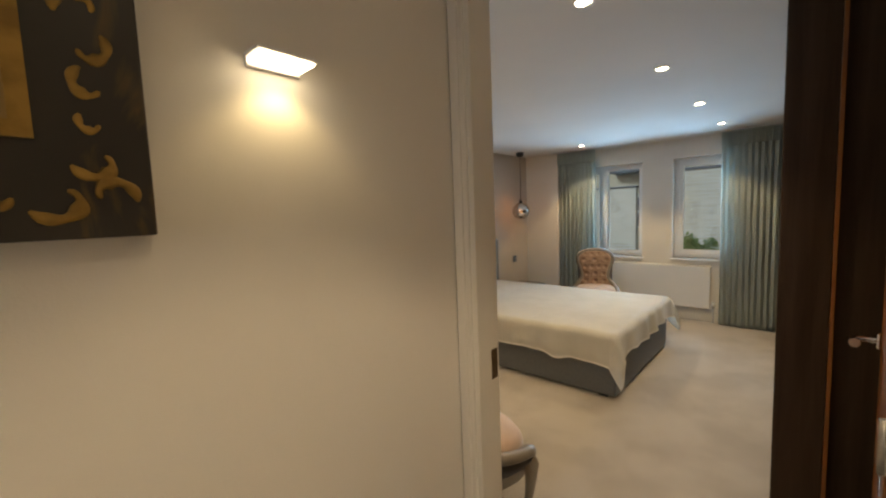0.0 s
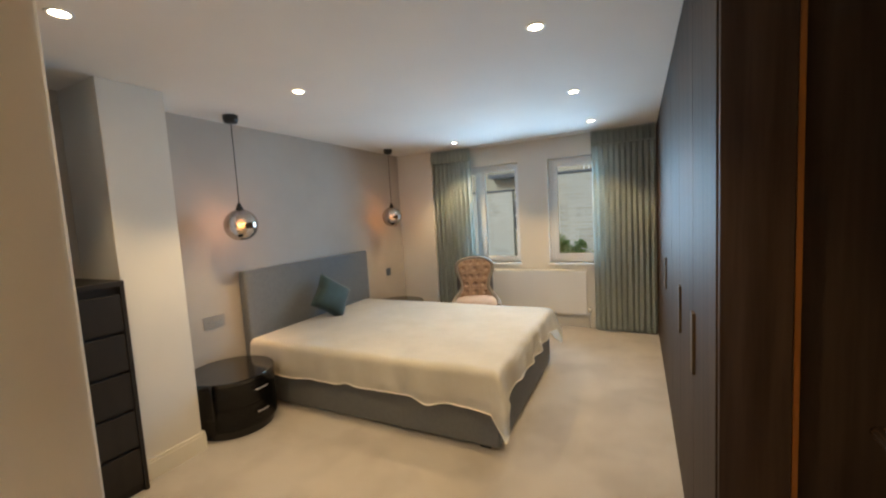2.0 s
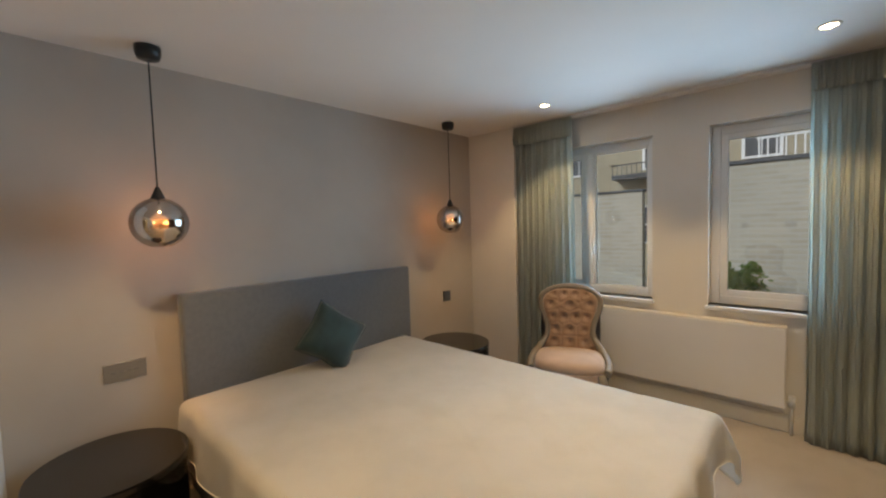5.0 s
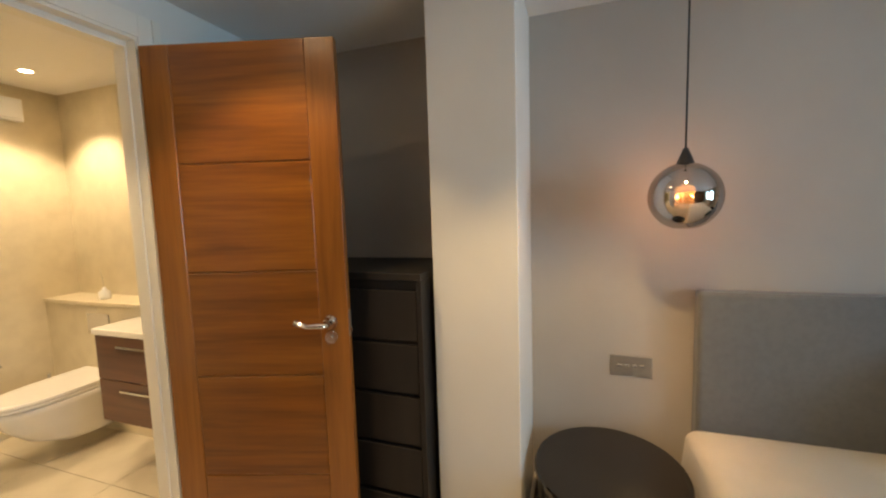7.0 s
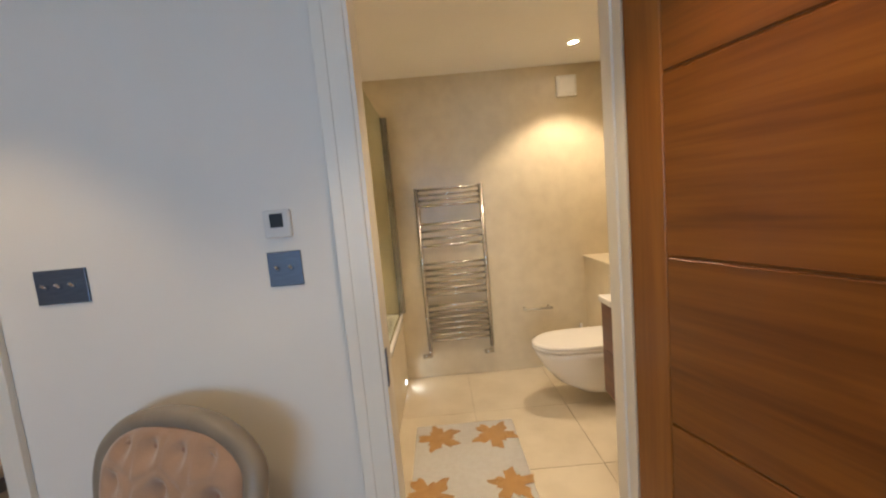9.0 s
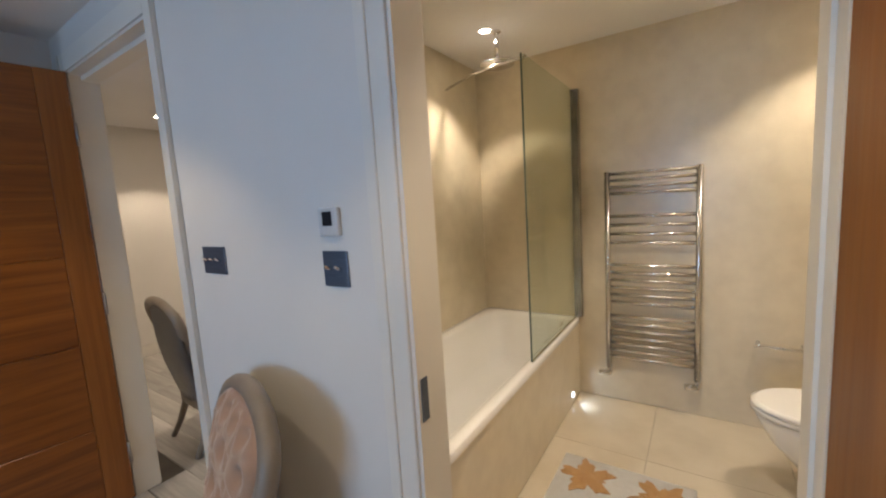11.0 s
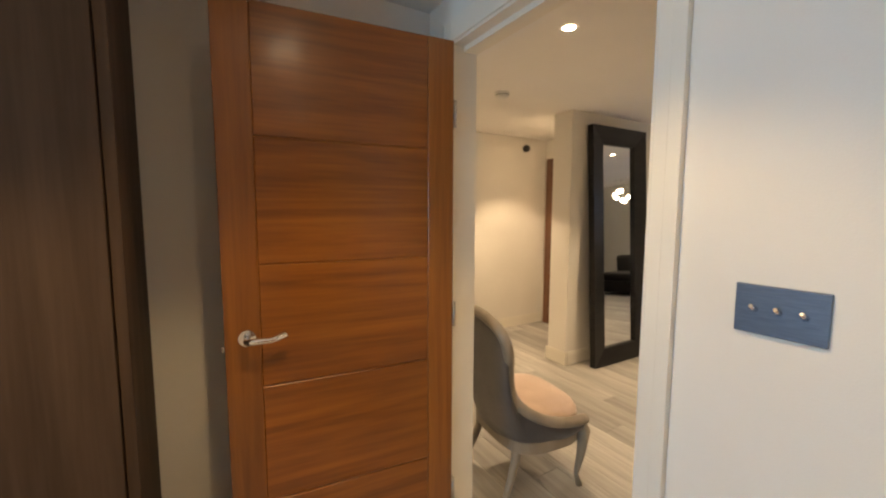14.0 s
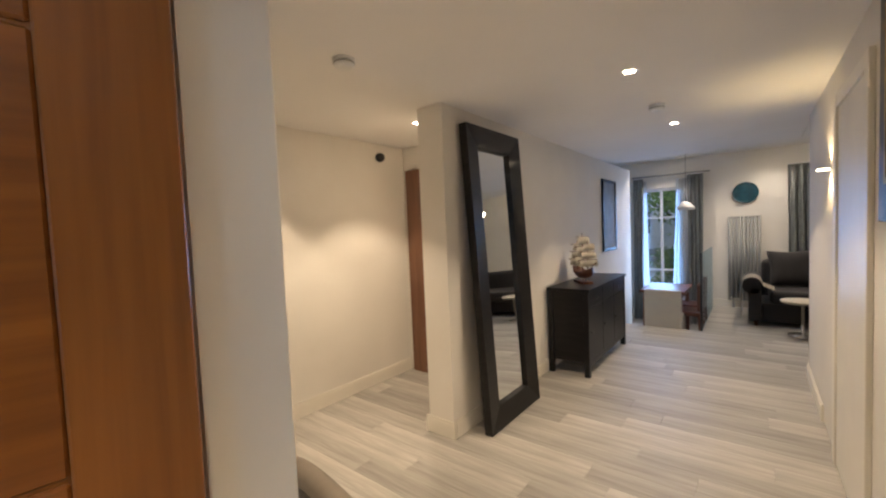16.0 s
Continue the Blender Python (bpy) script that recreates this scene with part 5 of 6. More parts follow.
def sconce(y, z, label, up, watts):
    s = thing("wall_light", label, "wall light")
    part("back_plate", boxed(HX0, HX0 + 0.010, y - 0.05, y + 0.05, z - 0.012, z + 0.012, bev=0.002), WHITE, s)
    part("shade_plate", boxed(HX0 + 0.012, HX0 + 0.07, y - 0.056, y + 0.056, z, z + 0.006, bev=0.002), WHITE, s)
    ln = part("lens", boxed(HX0 + 0.012, HX0 + 0.065, y - 0.049, y + 0.049, z - 0.006, z - 0.0005), SCONCELENS, s)
    ln.visible_shadow = False
    d = bpy.data.lights.new("wall_light_lamp", "SPOT")
    d.energy, d.color, d.spot_size, d.spot_blend, d.shadow_soft_size = watts, (1.0, 0.76, 0.40), radians(125), 0.5, 0.02
    o = new("wall_light_lamp", d)
    o.matrix_world = look((HX0 + 0.05, y, z - 0.014), (HX0 + 0.05 - 0.012, y, z - 1))
    if up:
        d2 = d.copy()
        o2 = new("wall_light_lamp", d2)
        o2.matrix_world = look((HX0 + 0.05, y, z + 0.016), (HX0 + 0.05, y, z + 1))


sconce(-0.115, 1.712, "slim white wall light throwing light down the hall wall", False, 1.7)
sconce(-2.78, 1.73, "slim white wall light throwing light up and down", True, 9)

# leaning mirror
mr = thing("floor_mirror", "tall black-framed mirror leaning on the hall wall", "mirror")
ML, MH, MF = 0.765, 2.185, 0.155
mr.matrix_world = Matrix.Translation((1.652, -1.975, 0.002)) @ pose(0, 0, 0, 0, math.degrees(math.atan2(0.125, 2.18)), 0)
bm = bm_new()
def mitre(y0, y1, z0, z1, deep=0.05, lip=0.03):
    """Frame of four bevelled members sloping in towards the glass."""
    outer = [(-deep, y0, z0), (-deep, y1, z0), (-deep, y1, z1), (-deep, y0, z1)]
    inner = [(-lip, y0 + MF, z0 + MF), (-lip, y1 - MF, z0 + MF), (-lip, y1 - MF, z1 - MF), (-lip, y0 + MF, z1 - MF)]
    o, i = [bm.verts.new((x + deep, y, z)) for x, y, z in outer], [bm.verts.new((x + deep, y, z)) for x, y, z in inner]
    ob_, ib_ = [bm.verts.new((deep + 0.012, y, z)) for x, y, z in outer], [bm.verts.new((deep + 0.012, y, z)) for x, y, z in inner]
    for k in range(4):
        j = (k + 1) % 4
        bm.faces.new((o[k], o[j], i[j], i[k]))
        bm.faces.new((o[k], o[j], ob_[j], ob_[k]))
        bm.faces.new((i[k], i[j], ib_[j], ib_[k]))
        bm.faces.new((ob_[k], ob_[j], ib_[j], ib_[k]))
mitre(-ML / 2, ML / 2, 0, MH)
part("frame", bm, EBONY, mr, "wide black wooden frame")
part("glass", boxed(0.046, 0.05, -ML / 2 + MF - 0.01, ML / 2 - MF + 0.01, MF - 0.01, MH - MF + 0.01), MIRROR, mr, "silvered mirror glass")
part("back_board", boxed(0.0505, 0.06, -ML / 2 + 0.03, ML / 2 - 0.03, 0.03, MH - 0.03), EBONY, mr)

# sideboard
sb = thing("sideboard", "black-stained sideboard with drawers and doors against the hall wall", "sideboard")
SBX0, SBX1, SBY0, SBY1, SBZ = 1.44, 1.84, -4.30, -2.99, 0.84
part("top", boxed(SBX0 - 0.015, SBX1, SBY0 - 0.015, SBY1 + 0.015, SBZ - 0.03, SBZ, bev=0.004), EBONY, sb)
part("carcass", boxed(SBX0 + 0.02, SBX1 - 0.005, SBY0 + 0.02, SBY1 - 0.02, 0.13, SBZ - 0.031), EBONY, sb)
for lx in (SBX0, SBX1 - 0.05):
    for ly in (SBY0, SBY1 - 0.05):
        part("leg", boxed(lx, lx + 0.05, ly, ly + 0.05, 0, SBZ - 0.031, bev=0.003), EBONY, sb)
part("bottom_rail", boxed(SBX0 + 0.005, SBX0 + 0.02, SBY0 + 0.05, SBY1 - 0.05, 0.10, 0.14), EBONY, sb)
for i in range(3):
    y0 = SBY0 + 0.055 + i * 0.404
    a = part("drawer", boxed(SBX0 + 0.004, SBX0 + 0.021, y0, y0 + 0.396, 0.66, 0.80, bev=0.003), EBONY, sb)
    part("knob", tube(bm_new(), [(SBX0 + 0.004, y0 + 0.198, 0.73), (SBX0 - 0.015, y0 + 0.198, 0.73)], 0.012, 12), BLACK, a)
    a = part("cabinet_door", boxed(SBX0 + 0.004, SBX0 + 0.021, y0, y0 + 0.396, 0.145, 0.652, bev=0.003), EBONY, sb)
    part("knob", tube(bm_new(), [(SBX0 + 0.004, y0 + 0.36, 0.42), (SBX0 - 0.015, y0 + 0.36, 0.42)], 0.012, 12), BLACK, a)

# model ship
SAIL = material("aged_parchment_sail", (0.70, 0.64, 0.52), 0.7, second=(0.58, 0.52, 0.41), scale=20)
shp = thing("model_ship", "cream-sailed model sailing ship with a dark hull on the sideboard", "model ship", at=pose(1.63, -3.42, SBZ, 0, 0, 132) @ Matrix.Scale(1.2, 4))
part("stand", boxed(-0.10, 0.10, -0.045, 0.045, 0, 0.018, bev=0.004), REDWOOD, shp)
bm = bm_new()
rings = []
for i in range(13):
    t = i / 12 * 2 - 1
    w = 0.055 * (1 - abs(t) ** 2.4) + 0.004
    lift = 0.05 * t * t
    rings.append([bm.verts.new((0.19 * t, w * math.cos(a), 0.10 + lift + 0.06 * math.sin(a))) for a in [math.pi + math.pi * k / 10 for k in range(11)]])
for a, b in zip(rings, rings[1:]):
    for k in range(10):
        f = bm.faces.new((a[k], a[k + 1], b[k + 1], b[k]))
        f.smooth = True
    bm.faces.new((a[0], a[10], b[10], b[0]))
part("hull", bm, REDWOOD, shp)
for px in (-0.06, 0.06):
    part("post", tube(bm_new(), [(px, 0, 0.015), (px, 0, 0.055)], 0.006, 8), SILVER, shp)
for mx, mh in ((-0.11, 0.36), (0.0, 0.43), (0.10, 0.37)):
    part("mast", tube(bm_new(), [(mx, 0, 0.10), (mx, 0, mh)], 0.004, 6), REDWOOD, shp)
    for k in range(3):
        z0 = 0.15 + k * (mh - 0.17) / 3
        z1 = z0 + (mh - 0.17) / 3 - 0.012
        hw = 0.082 - 0.014 * k
        part("sail", sheet(bm_new(), 4, 6, lambda u, v, mx=mx, z0=z0, z1=z1, hw=hw: (mx + 0.012 + 0.022 * math.sin(math.pi * v), hw * (2 * u - 1) * (1 - 0.15 * v), z0 + (z1 - z0) * v), 0.002), SAIL, shp)
        part("yard", tube(bm_new(), [(mx, -hw, z1), (mx, hw, z1)], 0.003, 6), REDWOOD, shp)
for s in (-1, 1):
    for mx, mh in ((-0.11, 0.36), (0.0, 0.43), (0.10, 0.37)):
        part("rigging", tube(bm_new(), [(mx - 0.03, s * 0.045, 0.12), (mx, 0, mh - 0.03)], 0.0015, 5), THROW, shp)
part("bowsprit", tube(bm_new(), [(0.17, 0, 0.15), (0.27, 0, 0.20)], 0.003, 6), REDWOOD, shp)

fp = thing("framed_picture", "narrow dark-framed picture on the hall wall", "picture")
FY0, FY1, FZ0, FZ1 = -5.52, -4.88, 1.06, 2.05
bm = bm_new()
for a, b in ((FY0, FY0 + 0.04), (FY1 - 0.04, FY1)):
    box(bm, 1.832, 1.858, a, b, FZ0, FZ1, bev=0.003)
for a, b in ((FZ0, FZ0 + 0.04), (FZ1 - 0.04, FZ1)):
    box(bm, 1.833, 1.857, FY0 + 0.04, FY1 - 0.04, a, b, bev=0.003)
part("frame", bm, EBONY, fp)
part("print", boxed(1.845, 1.856, FY0 + 0.04, FY1 - 0.04, FZ0 + 0.04, FZ1 - 0.04), PICGREY, fp)


def smoke_alarm(name, x, y, z, label):
    s = thing(name, label, "smoke alarm", at=pose(x, y, z))
    part("base", lathe(bm_new(), [(0.055, 0), (0.055, -0.012), (0.052, -0.014)], seg=28), WHITE, s)
    part("cover", lathe(bm_new(), [(0.050, -0.0145), (0.048, -0.032), (0.036, -0.042), (0.001, -0.044)], seg=28), WHITE, s)
    part("vent_ring", lathe(bm_new(), [(0.0515, -0.018), (0.0515, -0.024)], seg=28), GREYRAD, s)


smoke_alarm("smoke_alarm", 1.794, -0.589, HZ, "round white smoke alarm on the hall ceiling")
smoke_alarm("smoke_alarm", 0.79, -2.643, HZ, "round white smoke alarm on the hall ceiling")
sn = thing("wall_sensor", "small round black sensor high on the corridor wall", "sensor")
part("body", lathe(bm_new(), [(0.04, 0), (0.045, 0.02), (0.036, 0.05), (0.012, 0.062)], seg=20), BLACK, sn)
sn.matrix_world = Matrix.Translation((HX1, -1.98, 2.17)) @ pose(0, 0, 0, 0, -90, 0)

# brown door at the corridor end
bd = thing("corridor_door", "closed red-brown veneered door at the corridor end", "door")
part("leaf", boxed(2.30, 3.02, -2.316, -2.28, 0.006, 2.06, bev=0.003), CORRIDORDOOR, bd)
lb = bm_new()
tube(lb, [(2.37, -2.28, 1.0), (2.37, -2.23, 1.0), (2.49, -2.225, 1.0)], 0.009, 8)
part("door_handle", lb, CHROME, bd)

# doorway in the hall's left wall, with a closed pale door
hd = thing("hall_side_door", "closed cream painted door in the hall", "door")
part("leaf", boxed(HX0, HX0 + 0.012, -2.42, -1.70, 0.006, 2.03, bev=0.003), TRIM, hd)
for a, b in ((-2.50, -2.421), (-1.699, -1.62)):
    part("architrave", boxed(HX0, HX0 + 0.022, a, b, 0, 2.10, bev=0.004), TRIM, hd)
part("architrave", boxed(HX0, HX0 + 0.021, -2.42, -1.70, 2.032, 2.10, bev=0.004), TRIM, hd)
for z in (0.30, 1.0, 1.75):
    part("hinge", boxed(HX0 + 0.010, HX0 + 0.018, -1.715, -1.69, z - 0.05, z + 0.05), BRONZE, hd)

# ---- living room ----
lwn = tagged(new("window_3"), "tall white sash window looking onto trees", "", "", "structure")
bm = bm_new()
f = 0.05
yw = LY0 - 0.12
for a, b in ((LWA, LWA + f), (LWB - f, LWB), ((LWA + LWB) / 2 - 0.02, (LWA + LWB) / 2 + 0.02)):
    box(bm, a, b, yw, yw + 0.05, LWS, LWT, bev=0.004)
for z in (LWS, 0.55, 1.49, LWT - f):
    box(bm, LWA + 0.01, LWB - 0.01, yw + 0.001, yw + 0.049, z, z + (f if z in (LWS, LWT - f) else 0.03), bev=0.003)
part("window_frame", bm, UPVC, lwn)
p = part("pane", boxed(LWA + f, LWB - f, yw + 0.02, yw + 0.024, LWS + f, LWT - f), PANE, lwn)
p.visible_shadow = False
part("window_sill", boxed(LWA - 0.03, LWB + 0.03, yw + 0.05, LY0 + 0.03, LWS - 0.03, LWS - 0.002, bev=0.004), UPVC, lwn)
curtain("curtain", 0.90, 1.12, LY0 + 0.13, SUNK + 0.02, 2.20, 4, "dark grey curtain at the living room window", GREYCURTAIN, 0.04)
curtain("curtain", 1.80, 1.96, LY0 + 0.13, SUNK + 0.02, 2.20, 3, "dark grey curtain at the living room window", GREYCURTAIN, 0.03)
curtain("sheer_curtain", 1.13, 1.29, LY0 + 0.06, SUNK + 0.02, 2.15, 4, "white voile curtain at the living room window", SHEER, 0.025, 1.1)
curtain("sheer_curtain", 1.76, 1.87, LY0 + 0.06, SUNK + 0.02, 2.15, 3, "white voile curtain at the living room window", SHEER, 0.02, 1.2)
curtain("curtain", -0.60, -0.16, LY0 + 0.13, 0.02, 2.20, 5, "dark grey curtain at the second living room window", GREYCURTAIN, 0.04)
pole = thing("curtain_pole", "dark metal curtain pole over the living room window", "curtain pole")
part("pole", tube(bm_new(), [(0.80, LY0 + 0.13, 2.23), (1.97, LY0 + 0.13, 2.23)], 0.014, 10), GREYRAD, pole)
for px in (0.95, 1.88):
    part("bracket", tube(bm_new(), [(px, LY0 + 0.13, 2.23), (px, LY0, 2.23)], 0.009, 8), GREYRAD, pole)
ck = thing("wall_clock", "large round blue wall disc with a raised rim", "wall decoration")
part("disc", tube(bm_new(), [(0.345, LY0, 1.84), (0.345, LY0 + 0.03, 1.84)], 0.155, 40), BLUECLOCK, ck)
part("rim", tube(bm_new(), [(0.345 + 0.155 * math.cos(a), LY0 + 0.03, 1.84 + 0.155 * math.sin(a)) for a in [2 * math.pi * i / 40 for i in range(40)]], 0.012, 8, closed=True), BLUECLOCK, ck)
gr = thing("column_radiator", "tall grey column radiator on the living room wall", "radiator")
for i in range(9):
    x = 0.175 + i * 0.047
    part("column", tube(bm_new(), [(x, LY0 + 0.06, 0.12), (x, LY0 + 0.06, 1.47)], 0.020, 10), GREYRAD, gr)
for z in (0.14, 1.45):
    part("header", tube(bm_new(), [(0.16, LY0 + 0.06, z), (0.57, LY0 + 0.06, z)], 0.017, 8), GREYRAD, gr)
for x in (0.222, 0.504):
    part("foot", boxed(x - 0.015, x + 0.015, LY0 + 0.01, LY0 + 0.08, 0.0, 0.125), GREYRAD, gr)

# sofa
sf = thing("sofa", "black velvet scroll-arm sofa with a cream throw", "sofa")
part("base", boxed(-1.75, 0.16, -6.75, -5.98, 0.06, 0.30, bev=0.03), SOFABLACK, sf)
part("seat_cushion", boxed(-1.65, 0.08, -6.70, -5.95, 0.302, 0.47, bev=0.05, seg=3), SOFABLACK, sf)
part("backrest", boxed(-1.75, 0.16, -6.95, -6.70, 0.06, 0.82, bev=0.07, seg=3), SOFABLACK, sf)
bm = boxed(0.165, 0.30, -6.90, -5.93, 0.06, 0.52, bev=0.02)
tube(bm, [(0.26, -6.90, 0.53), (0.26, -5.93, 0.53)], 0.105, 20)
part("arm", bm, SOFABLACK, sf)
for x, y in ((0.22, -6.0), (0.22, -6.82), (-1.65, -6.0), (-1.65, -6.82)):
    part("foot", lathe(bm_new(), [(0.02, 0), (0.03, 0.06)], (x, y, 0), 12), REDWOOD, sf)
cushion("sofa_cushion", 0.50, 0.10, SOFABLACK, Matrix.Translation((-0.16, -6.52, 0.72)) @ pose(0, 0, 0, 18, 0, 12), "black velvet scatter cushion on the sofa")
tw = thing("throw_blanket", "cream knitted throw over the sofa arm", "throw")


def throw_fn(u, v):
    a = math.pi * (0.98 - 1.05 * u)
    y = -6.33 + 0.42 * v
    if u < 0.45:
        k = u / 0.45
        return (0.255 + 0.118 + 0.006 * math.sin(20 * v), y, 0.12 + 0.42 * k)
    if u < 0.8:
        k = (u - 0.45) / 0.35
        ang = math.pi * k
        return (0.26 + 0.115 * math.cos(ang), y, 0.54 + 0.115 * math.sin(ang))
    k = (u - 0.8) / 0.2
    return (0.145 - 0.12 * k, y, 0.54 - 0.05 * k)


part("knit", sheet(bm_new(), 30, 10, throw_fn, 0.012), THROW, tw)

# dining table and chairs
dt = thing("dining_table", "dark red-brown dining table in the lowered dining end", "table", at=pose(0, 0, SUNK))
part("tabletop", boxed(1.02, 1.62, -6.75, -5.86, 0.715, 0.75, bev=0.006), REDWOOD, dt)
part("apron", boxed(1.07, 1.57, -6.70, -5.91, 0.63, 0.715), REDWOOD, dt)
for x in (1.06, 1.53):
    for y in (-6.70, -5.96):
        part("leg", boxed(x, x + 0.05, y, y + 0.05, 0, 0.63, bev=0.004), REDWOOD, dt)


def dining_chair(m, label, seat_mat):
    c = thing("dining_chair", label, "chair", "dining chairs", m)
    part("seat", boxed(-0.22, 0.22, -0.22, 0.22, 0.42, 0.48, bev=0.02), seat_mat, c)
    part("backrest", boxed(-0.22, 0.22, 0.18, 0.23, 0.49, 0.88, bev=0.02), seat_mat, c)
    for x in (-0.19, 0.19):
        part("leg", tube(bm_new(), [(x, -0.19, 0.0), (x, -0.18, 0.42)], [0.014, 0.02], 8), REDWOOD, c)
        part("leg", tube(bm_new(), [(x, 0.23, 0.0), (x, 0.20, 0.44)], [0.014, 0.02], 8), REDWOOD, c)
    return c


sk = thing("skirted_chair", "pale linen skirted dining chair at the table", "chair", at=pose(1.25, -5.73, SUNK, 0, 0, 0))
part("skirt", boxed(-0.23, 0.23, -0.24, 0.16, 0.0, 0.47, bev=0.015), LINEN, sk)
part("backrest", boxed(-0.23, 0.23, 0.165, 0.235, 0.0, 0.82, bev=0.02, seg=3), LINEN, sk)
for cy in (-6.02, -6.55):
    dining_chair(pose(1.05, cy, SUNK, 0, 0, 90), "red-brown dining chair beside the table", REDWOOD)
lp = thing("table_lamp_pendant", "white dome pendant lamp over the dining table", "pendant lamp", at=pose(1.0, -5.9, LZ))
part("cord", tube(bm_new(), [(0, 0, 0), (0, 0, -0.80)], 0.003, 6), BLACK, lp)
part("shade", lathe(bm_new(), [(0.02, -0.79), (0.05, -0.81), (0.10, -0.86), (0.115, -0.91), (0.110, -0.91), (0.095, -0.862), (0.045, -0.82), (0.015, -0.80)], seg=28), WHITE, lp)
part("bulb", lathe(bm_new(), [(0.005, -0.83), (0.03, -0.86), (0.03, -0.89), (0.005, -0.90)], seg=14), LED, lp)
ch = thing("chandelier", "cluster of glowing glass globes on a chrome ceiling plate", "chandelier", at=pose(-1.0, -6.0, LZ))
part("ceiling_plate", lathe(bm_new(), [(0.16, 0), (0.16, -0.02), (0.15, -0.025)], seg=30), CHROME, ch)
for i in range(7):
    a, drop = 0.9 * i, 0.28 + 0.07 * ((i * 3) % 4)
    gx, gy = 0.13 * math.cos(a) * (i > 0), 0.13 * math.sin(a) * (i > 0)
    part("cord", tube(bm_new(), [(gx, gy, -0.02), (gx, gy, -drop)], 0.002, 5), CHROME, ch)
    part("globe", lathe(bm_new(), [(0.004, 0), (0.03, -0.012), (0.045, -0.045), (0.03, -0.078), (0.004, -0.09)], (gx, gy, -drop), 14), LED, ch)
gb = thing("glass_balustrade", "frameless clear glass balustrade panel with a dark end post", "balustrade")
g = part("glass", boxed(0.766, 0.778, -6.95, -5.345, 0.0, 1.0), BALUSTRADE, gb)
g.visible_shadow = False
part("post", boxed(0.760, 0.784, -5.345, -5.321, 0.0, 1.01, bev=0.003), BLACK, gb)
for cx, cy in ((0.95, -6.35), (1.35, -6.30)):
    cv = thing("ceiling_vent", "narrow dark slot vent in the living room ceiling", "ceiling vent", at=pose(cx, cy, LZ))
    part("frame", boxed(-0.12, 0.12, -0.035, 0.035, -0.006, 0.0, bev=0.002), GREYRAD, cv)
    part("slot", boxed(-0.105, 0.105, -0.02, 0.02, -0.008, -0.0055), BLACK, cv)
stl = thing("side_table", "small round pale side table beside the sofa", "side table", at=pose(-0.22, -5.62, 0))
part("top", lathe(bm_new(), [(0.20, 0.40), (0.21, 0.41), (0.21, 0.425), (0.20, 0.43)], seg=30), THROW, stl)
part("stem", lathe(bm_new(), [(0.14, 0.0), (0.14, 0.012), (0.015, 0.02), (0.015, 0.40)], seg=20), SILVER, stl)

# ---- outside ----
gnd = bm_new()
box(gnd, -900, 900, -900, 900, -0.62, -0.50)
structure("ground", gnd, PAVING, "grey paved ground outside")


def sash_window(parent, x, y, z, w, h, bars=2):
    wn_ = part("window", boxed(x - w / 2, x + w / 2, y - 0.05, y + 0.02, z, z + h), SLATE, parent, "dark glazed sash window")
    bm = bm_new()
    for a, b in ((x - w / 2 - 0.05, x - w / 2 + 0.03), (x + w / 2 - 0.03, x + w / 2 + 0.05)):
        box(bm, a, b, y - 0.07, y, z - 0.05, z + h + 0.05)
    for c in (z - 0.05, z + h / 2 - 0.03, z + h - 0.01):
        box(bm, x - w / 2 + 0.03, x + w / 2 - 0.03, y - 0.069, y - 0.001, c, c + 0.06)
    box(bm, x - 0.012, x + 0.012, y - 0.066, y - 0.002, z, z + h)
    part("frame", bm, UPVC, wn_)


ho = thing("brick_outbuilding", "low yellow stock-brick wing with a stone coping", "building")
part("wall", boxed(-7.5, -2.23, 9.2, 9.36, -0.5, 1.86), BRICK, ho)
part("coping", boxed(-7.55, -2.20, 9.17, 9.39, 1.86, 1.90, bev=0.01), SLATE, ho)
hr = thing("brick_garden_wall", "tall yellow stock-brick wall behind the windows", "building")
part("wall", boxed(-1.45, 6.0, 9.2, 9.6, -0.5, 2.14), BRICK, hr)
part("coping", boxed(-1.48, 6.03, 9.17, 9.63, 2.14, 2.20, bev=0.01), SLATE, hr)
for i in range(16):
    part("railing_bar", boxed(-0.70 + i * 0.10, -0.68 + i * 0.10, 9.38, 9.40, 2.20, 2.50), UPVC, hr)
part("railing_top", boxed(-0.72, 0.84, 9.37, 9.41, 2.50, 2.53), UPVC, hr)
hb2 = thing("terrace_house", "tan brick terraced house with white sash windows and balcony", "house")
part("wall", boxed(-14, 14, 16.0, 24.0, -0.5, 9.5), BRICKTAN, hb2)
part("roof", prism(bm_new(), [(15.7, 9.5), (24.3, 9.5), (20, 12.6)], -14.3, 14.3, "x"), SLATE, hb2)
for i in range(9):
    for zf in (-0.1, 3.05, 5.7):
        sash_window(hb2, -11.55 + i * 2.6, 16.0, zf + (0.75 if zf < 0 else 0), 0.80, 1.15 if zf < 0 else 1.5)
bc = part("balcony", boxed(-5.0, -3.0, 15.4, 16.0, 2.72, 2.86), SLATE, hb2)
for i in range(14):
    part("baluster", boxed(-4.98 + i * 0.15, -4.96 + i * 0.15, 15.42, 15.44, 2.86, 3.16), BLACK, bc)
part("handrail", boxed(-5.0, -3.0, 15.41, 15.45, 3.16, 3.20), BLACK, bc)



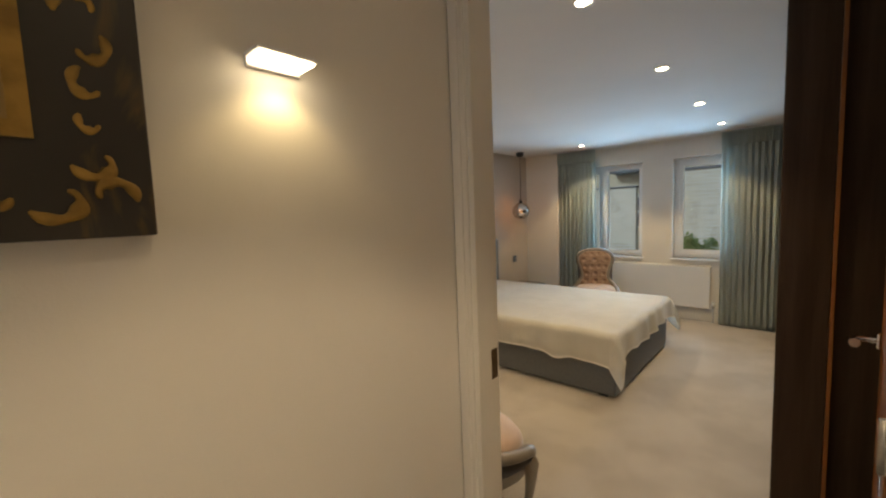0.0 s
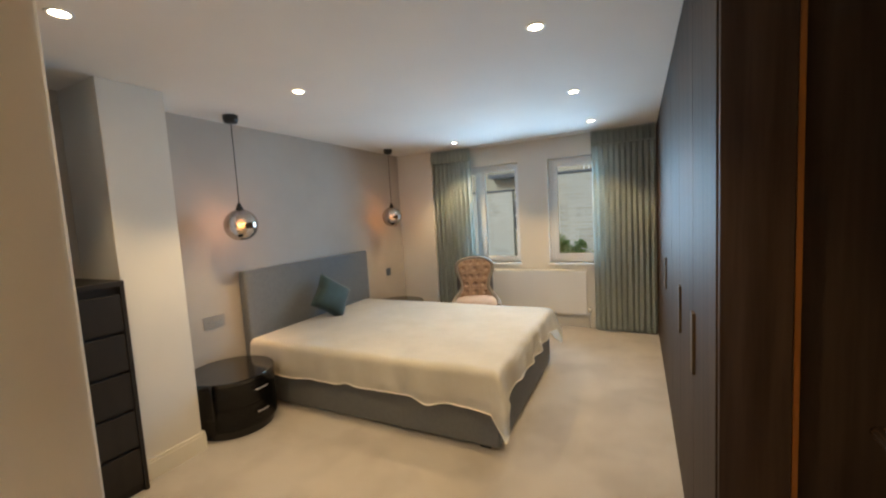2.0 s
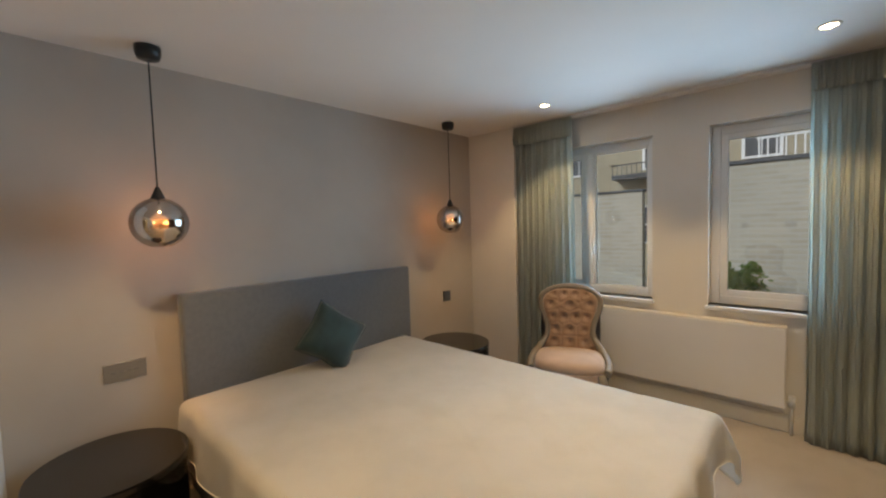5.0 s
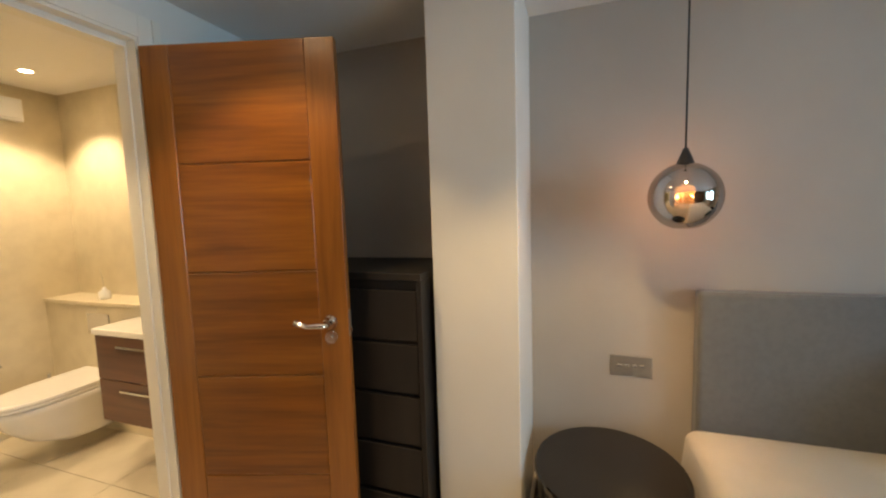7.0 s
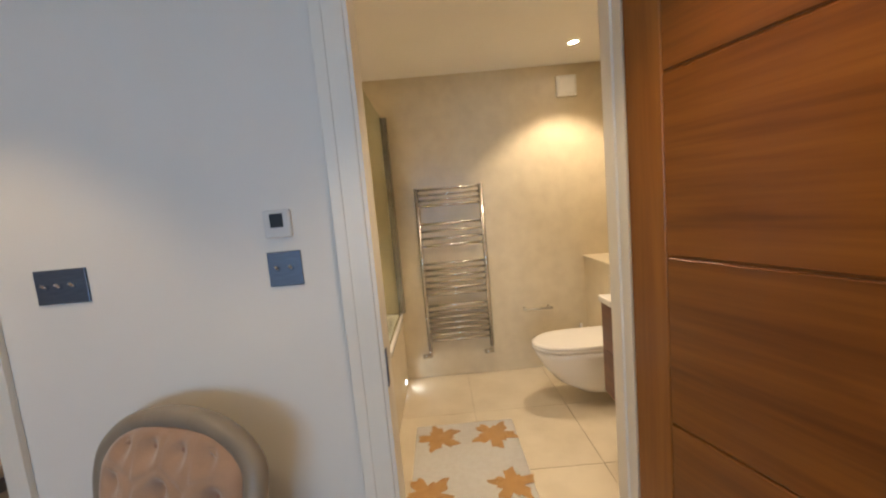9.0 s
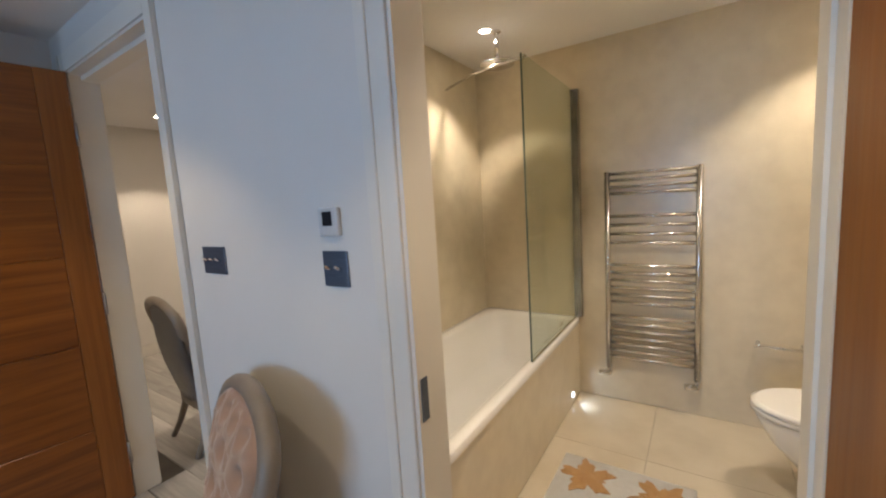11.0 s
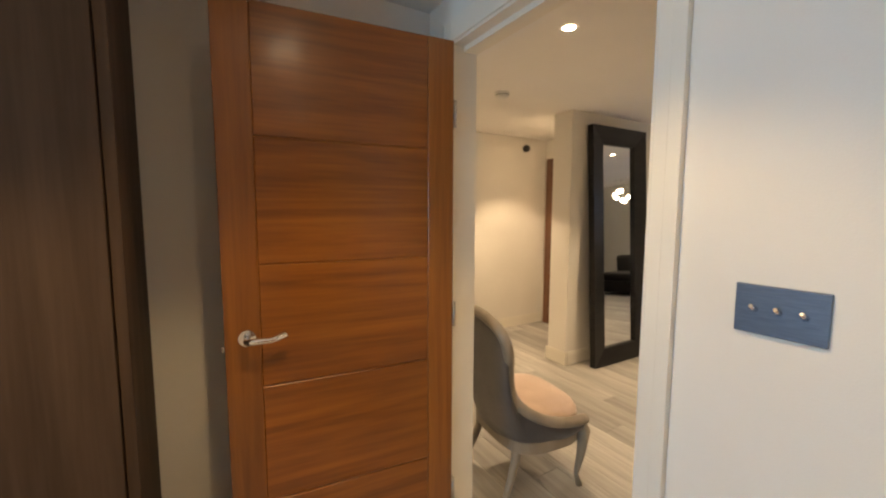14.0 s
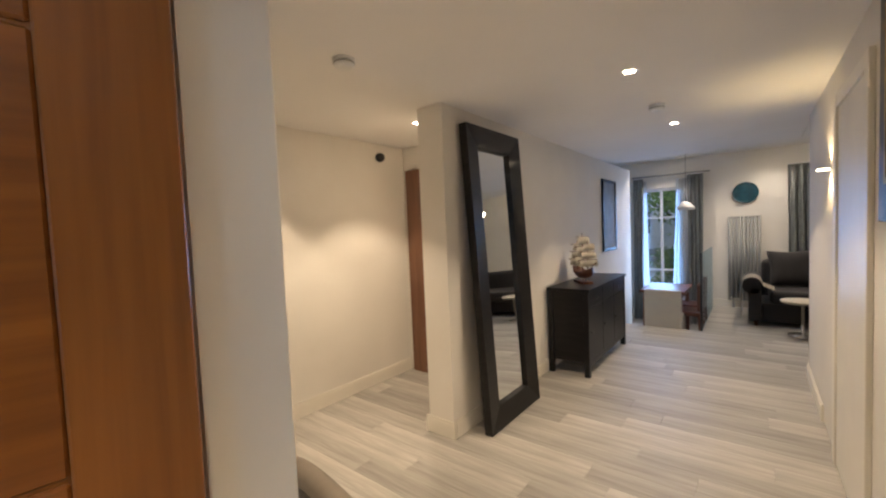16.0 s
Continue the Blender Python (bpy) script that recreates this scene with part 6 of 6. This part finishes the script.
def leafy(name, m, trunk_h, crown_r, count, label, seed, leaf=0.05):
    rnd = random.Random(seed)
    t = thing(name, label, "tree" if trunk_h > 1 else "shrub", at=m)
    bm = bm_new()
    tube(bm, [(0, 0, 0), (0.03, 0.02, trunk_h * 0.5), (0.0, 0.0, trunk_h)], [0.09 * crown_r, 0.07 * crown_r, 0.05 * crown_r], 8)
    for i in range(9):
        a = 2.4 * i
        tip = (crown_r * 0.75 * math.cos(a), crown_r * 0.75 * math.sin(a), trunk_h + crown_r * (0.2 + 0.09 * i))
        tube(bm, [(0, 0, trunk_h * (0.6 + 0.04 * i)), (tip[0] * 0.5, tip[1] * 0.5, (tip[2] + trunk_h) / 2), tip], [0.035 * crown_r, 0.02 * crown_r, 0.006 * crown_r], 6)
    part("trunk", bm, BARK, t)
    verts, faces = [], []
    clumps = [Vector((rnd.gauss(0, 0.45), rnd.gauss(0, 0.45), rnd.gauss(0.55, 0.4))) * crown_r for _ in range(26)]
    for i in range(count):
        c = clumps[i % len(clumps)] + Vector((rnd.gauss(0, 0.16), rnd.gauss(0, 0.16), rnd.gauss(0, 0.14))) * crown_r + Vector((0, 0, trunk_h))
        u = Vector((rnd.gauss(0, 1), rnd.gauss(0, 1), rnd.gauss(0, 1))).normalized()
        v = u.orthogonal().normalized()
        s = leaf * (0.6 + 0.8 * rnd.random())
        k = len(verts)
        verts += [c - u * s, c + v * s * 0.5, c + u * s, c - v * s * 0.5]
        faces.append((k, k + 1, k + 2, k + 3))
    me = bpy.data.meshes.new("crown")
    me.from_pydata([tuple(p) for p in verts], [], faces)
    me.materials.append(LEAF)
    cr = new("crown", me)
    cr.parent = t
    return t


leafy("shrub", pose(-1.02, 8.75, -0.5), 0.7, 0.42, 1600, "small green shrub before the brick wall", 3, 0.05)
leafy("tree", pose(1.2, -16, -0.5), 2.2, 2.4, 1500, "leafy green street tree outside the living room", 5, 0.13)
leafy("tree", pose(5.5, -19, -0.5), 2.4, 2.6, 2200, "leafy green street tree outside the living room", 8, 0.13)
leafy("tree", pose(3.2, -24, -0.5), 2.4, 2.9, 2200, "leafy green street tree outside the living room", 11, 0.14)
leafy("hedge", pose(1.6, -11.5, -0.5), 0.3, 0.75, 2600, "low green hedge outside the living room window", 21, 0.05)
# added house; its white colour stands in for daylight on the shaded front
PALEHOUSE = material("brightened_house_paint", (0.80, 0.80, 0.78), 0.85, second=(0.72, 0.72, 0.70), scale=1.2, bump=0.1, bump_scale=30)
hs = thing("street_house", "house across the street, painted white as a bright backdrop", "house")
part("wall", boxed(-14, 18, -38, -30, -0.5, 8.0), PALEHOUSE, hs)
part("roof", prism(bm_new(), [(-38.3, 8.0), (-29.7, 8.0), (-34, 11)], -14.3, 18.3, "x"), SLATE, hs)
for i in range(10):
    for zf in (0.6, 3.6):
        part("window", boxed(-12 + i * 3, -10.9 + i * 3, -30.0, -29.95, zf, zf + 1.6), SLATE, hs)

# ---- floor pieces ----
fh = bpy.data.objects["floor_hall"]
rnd = random.Random(4)
PW, PL = 0.178, 1.22
y = RY0 - 0.048
while y > LY0 + 0.01:
    y0 = max(y - PW, SEDGE if y > SEDGE + 0.002 else LY0)
    x = HX0 - 0.02 - rnd.random() * PL if y0 > -4.05 else -3.2 - rnd.random() * 0.6
    while x < HX1:
        a, b = max(x, HX0 if y0 > -4.05 else LX0), min(x + PL, HX1)
        if y > HY and y0 > HY - 0.2:
            a, b = max(a, E0 + 0.015), min(b, E1 - 0.015)
        if y0 < SEDGE:
            b = min(b, SX)
        if b - a > 0.04:
            me = bpy.data.meshes.new("plank")
            g = 0.0005
            X0, X1, Y0, Y1, Z0, Z1, c = a + g, b - g, y0 + g, y - g, -0.011, 0.0 - 0.002, 0.0015
            vs = [(X0, Y0, Z0), (X1, Y0, Z0), (X1, Y1, Z0), (X0, Y1, Z0), (X0, Y0, Z1 - c), (X1, Y0, Z1 - c), (X1, Y1, Z1 - c), (X0, Y1, Z1 - c),
                  (X0 + c, Y0 + c, Z1), (X1 - c, Y0 + c, Z1), (X1 - c, Y1 - c, Z1), (X0 + c, Y1 - c, Z1)]
            cx = (a + b) / 2
            off = rnd.uniform(-3, 3)
            me.from_pydata([(vx - cx, vy - (y0 + y) / 2, vz) for vx, vy, vz in vs], [], [(8, 9, 10, 11), (0, 1, 5, 4), (1, 2, 6, 5), (2, 3, 7, 6), (3, 0, 4, 7), (4, 5, 9, 8), (5, 6, 10, 9), (6, 7, 11, 10), (7, 4, 8, 11)])
            me.materials.append(PLANK)
            pl = new("plank", me)
            pl.location = (cx, (y0 + y) / 2, 0)
            pl.parent = fh
        x += PL
    y = y0

fb = bpy.data.objects["floor_bathroom"]
for i in range(4):
    for j in range(4):
        x0, y0 = BX0 + i * 0.6, BY0 + j * 0.6
        x1, y1 = min(x0 + 0.6, TX0 + 0.012), min(y0 + 0.6, RY0 - 0.046)
        if x1 - x0 < 0.05 or y1 - y0 < 0.03:
            continue
        if y1 > HY - 0.014:
            y1 = HY - 0.014
        part("tile", boxed(x0 + 0.0015, x1 - 0.0015, y0 + 0.0015, y1 - 0.0015, -0.0058, 0.0, bev=0.001, seg=1), FLOORTILE, fb)
part("threshold", boxed(B0 + 0.014, B1 - 0.014, HY - 0.012, RY0 - 0.045, -0.0058, 0.001), FLOORTILE, fb)
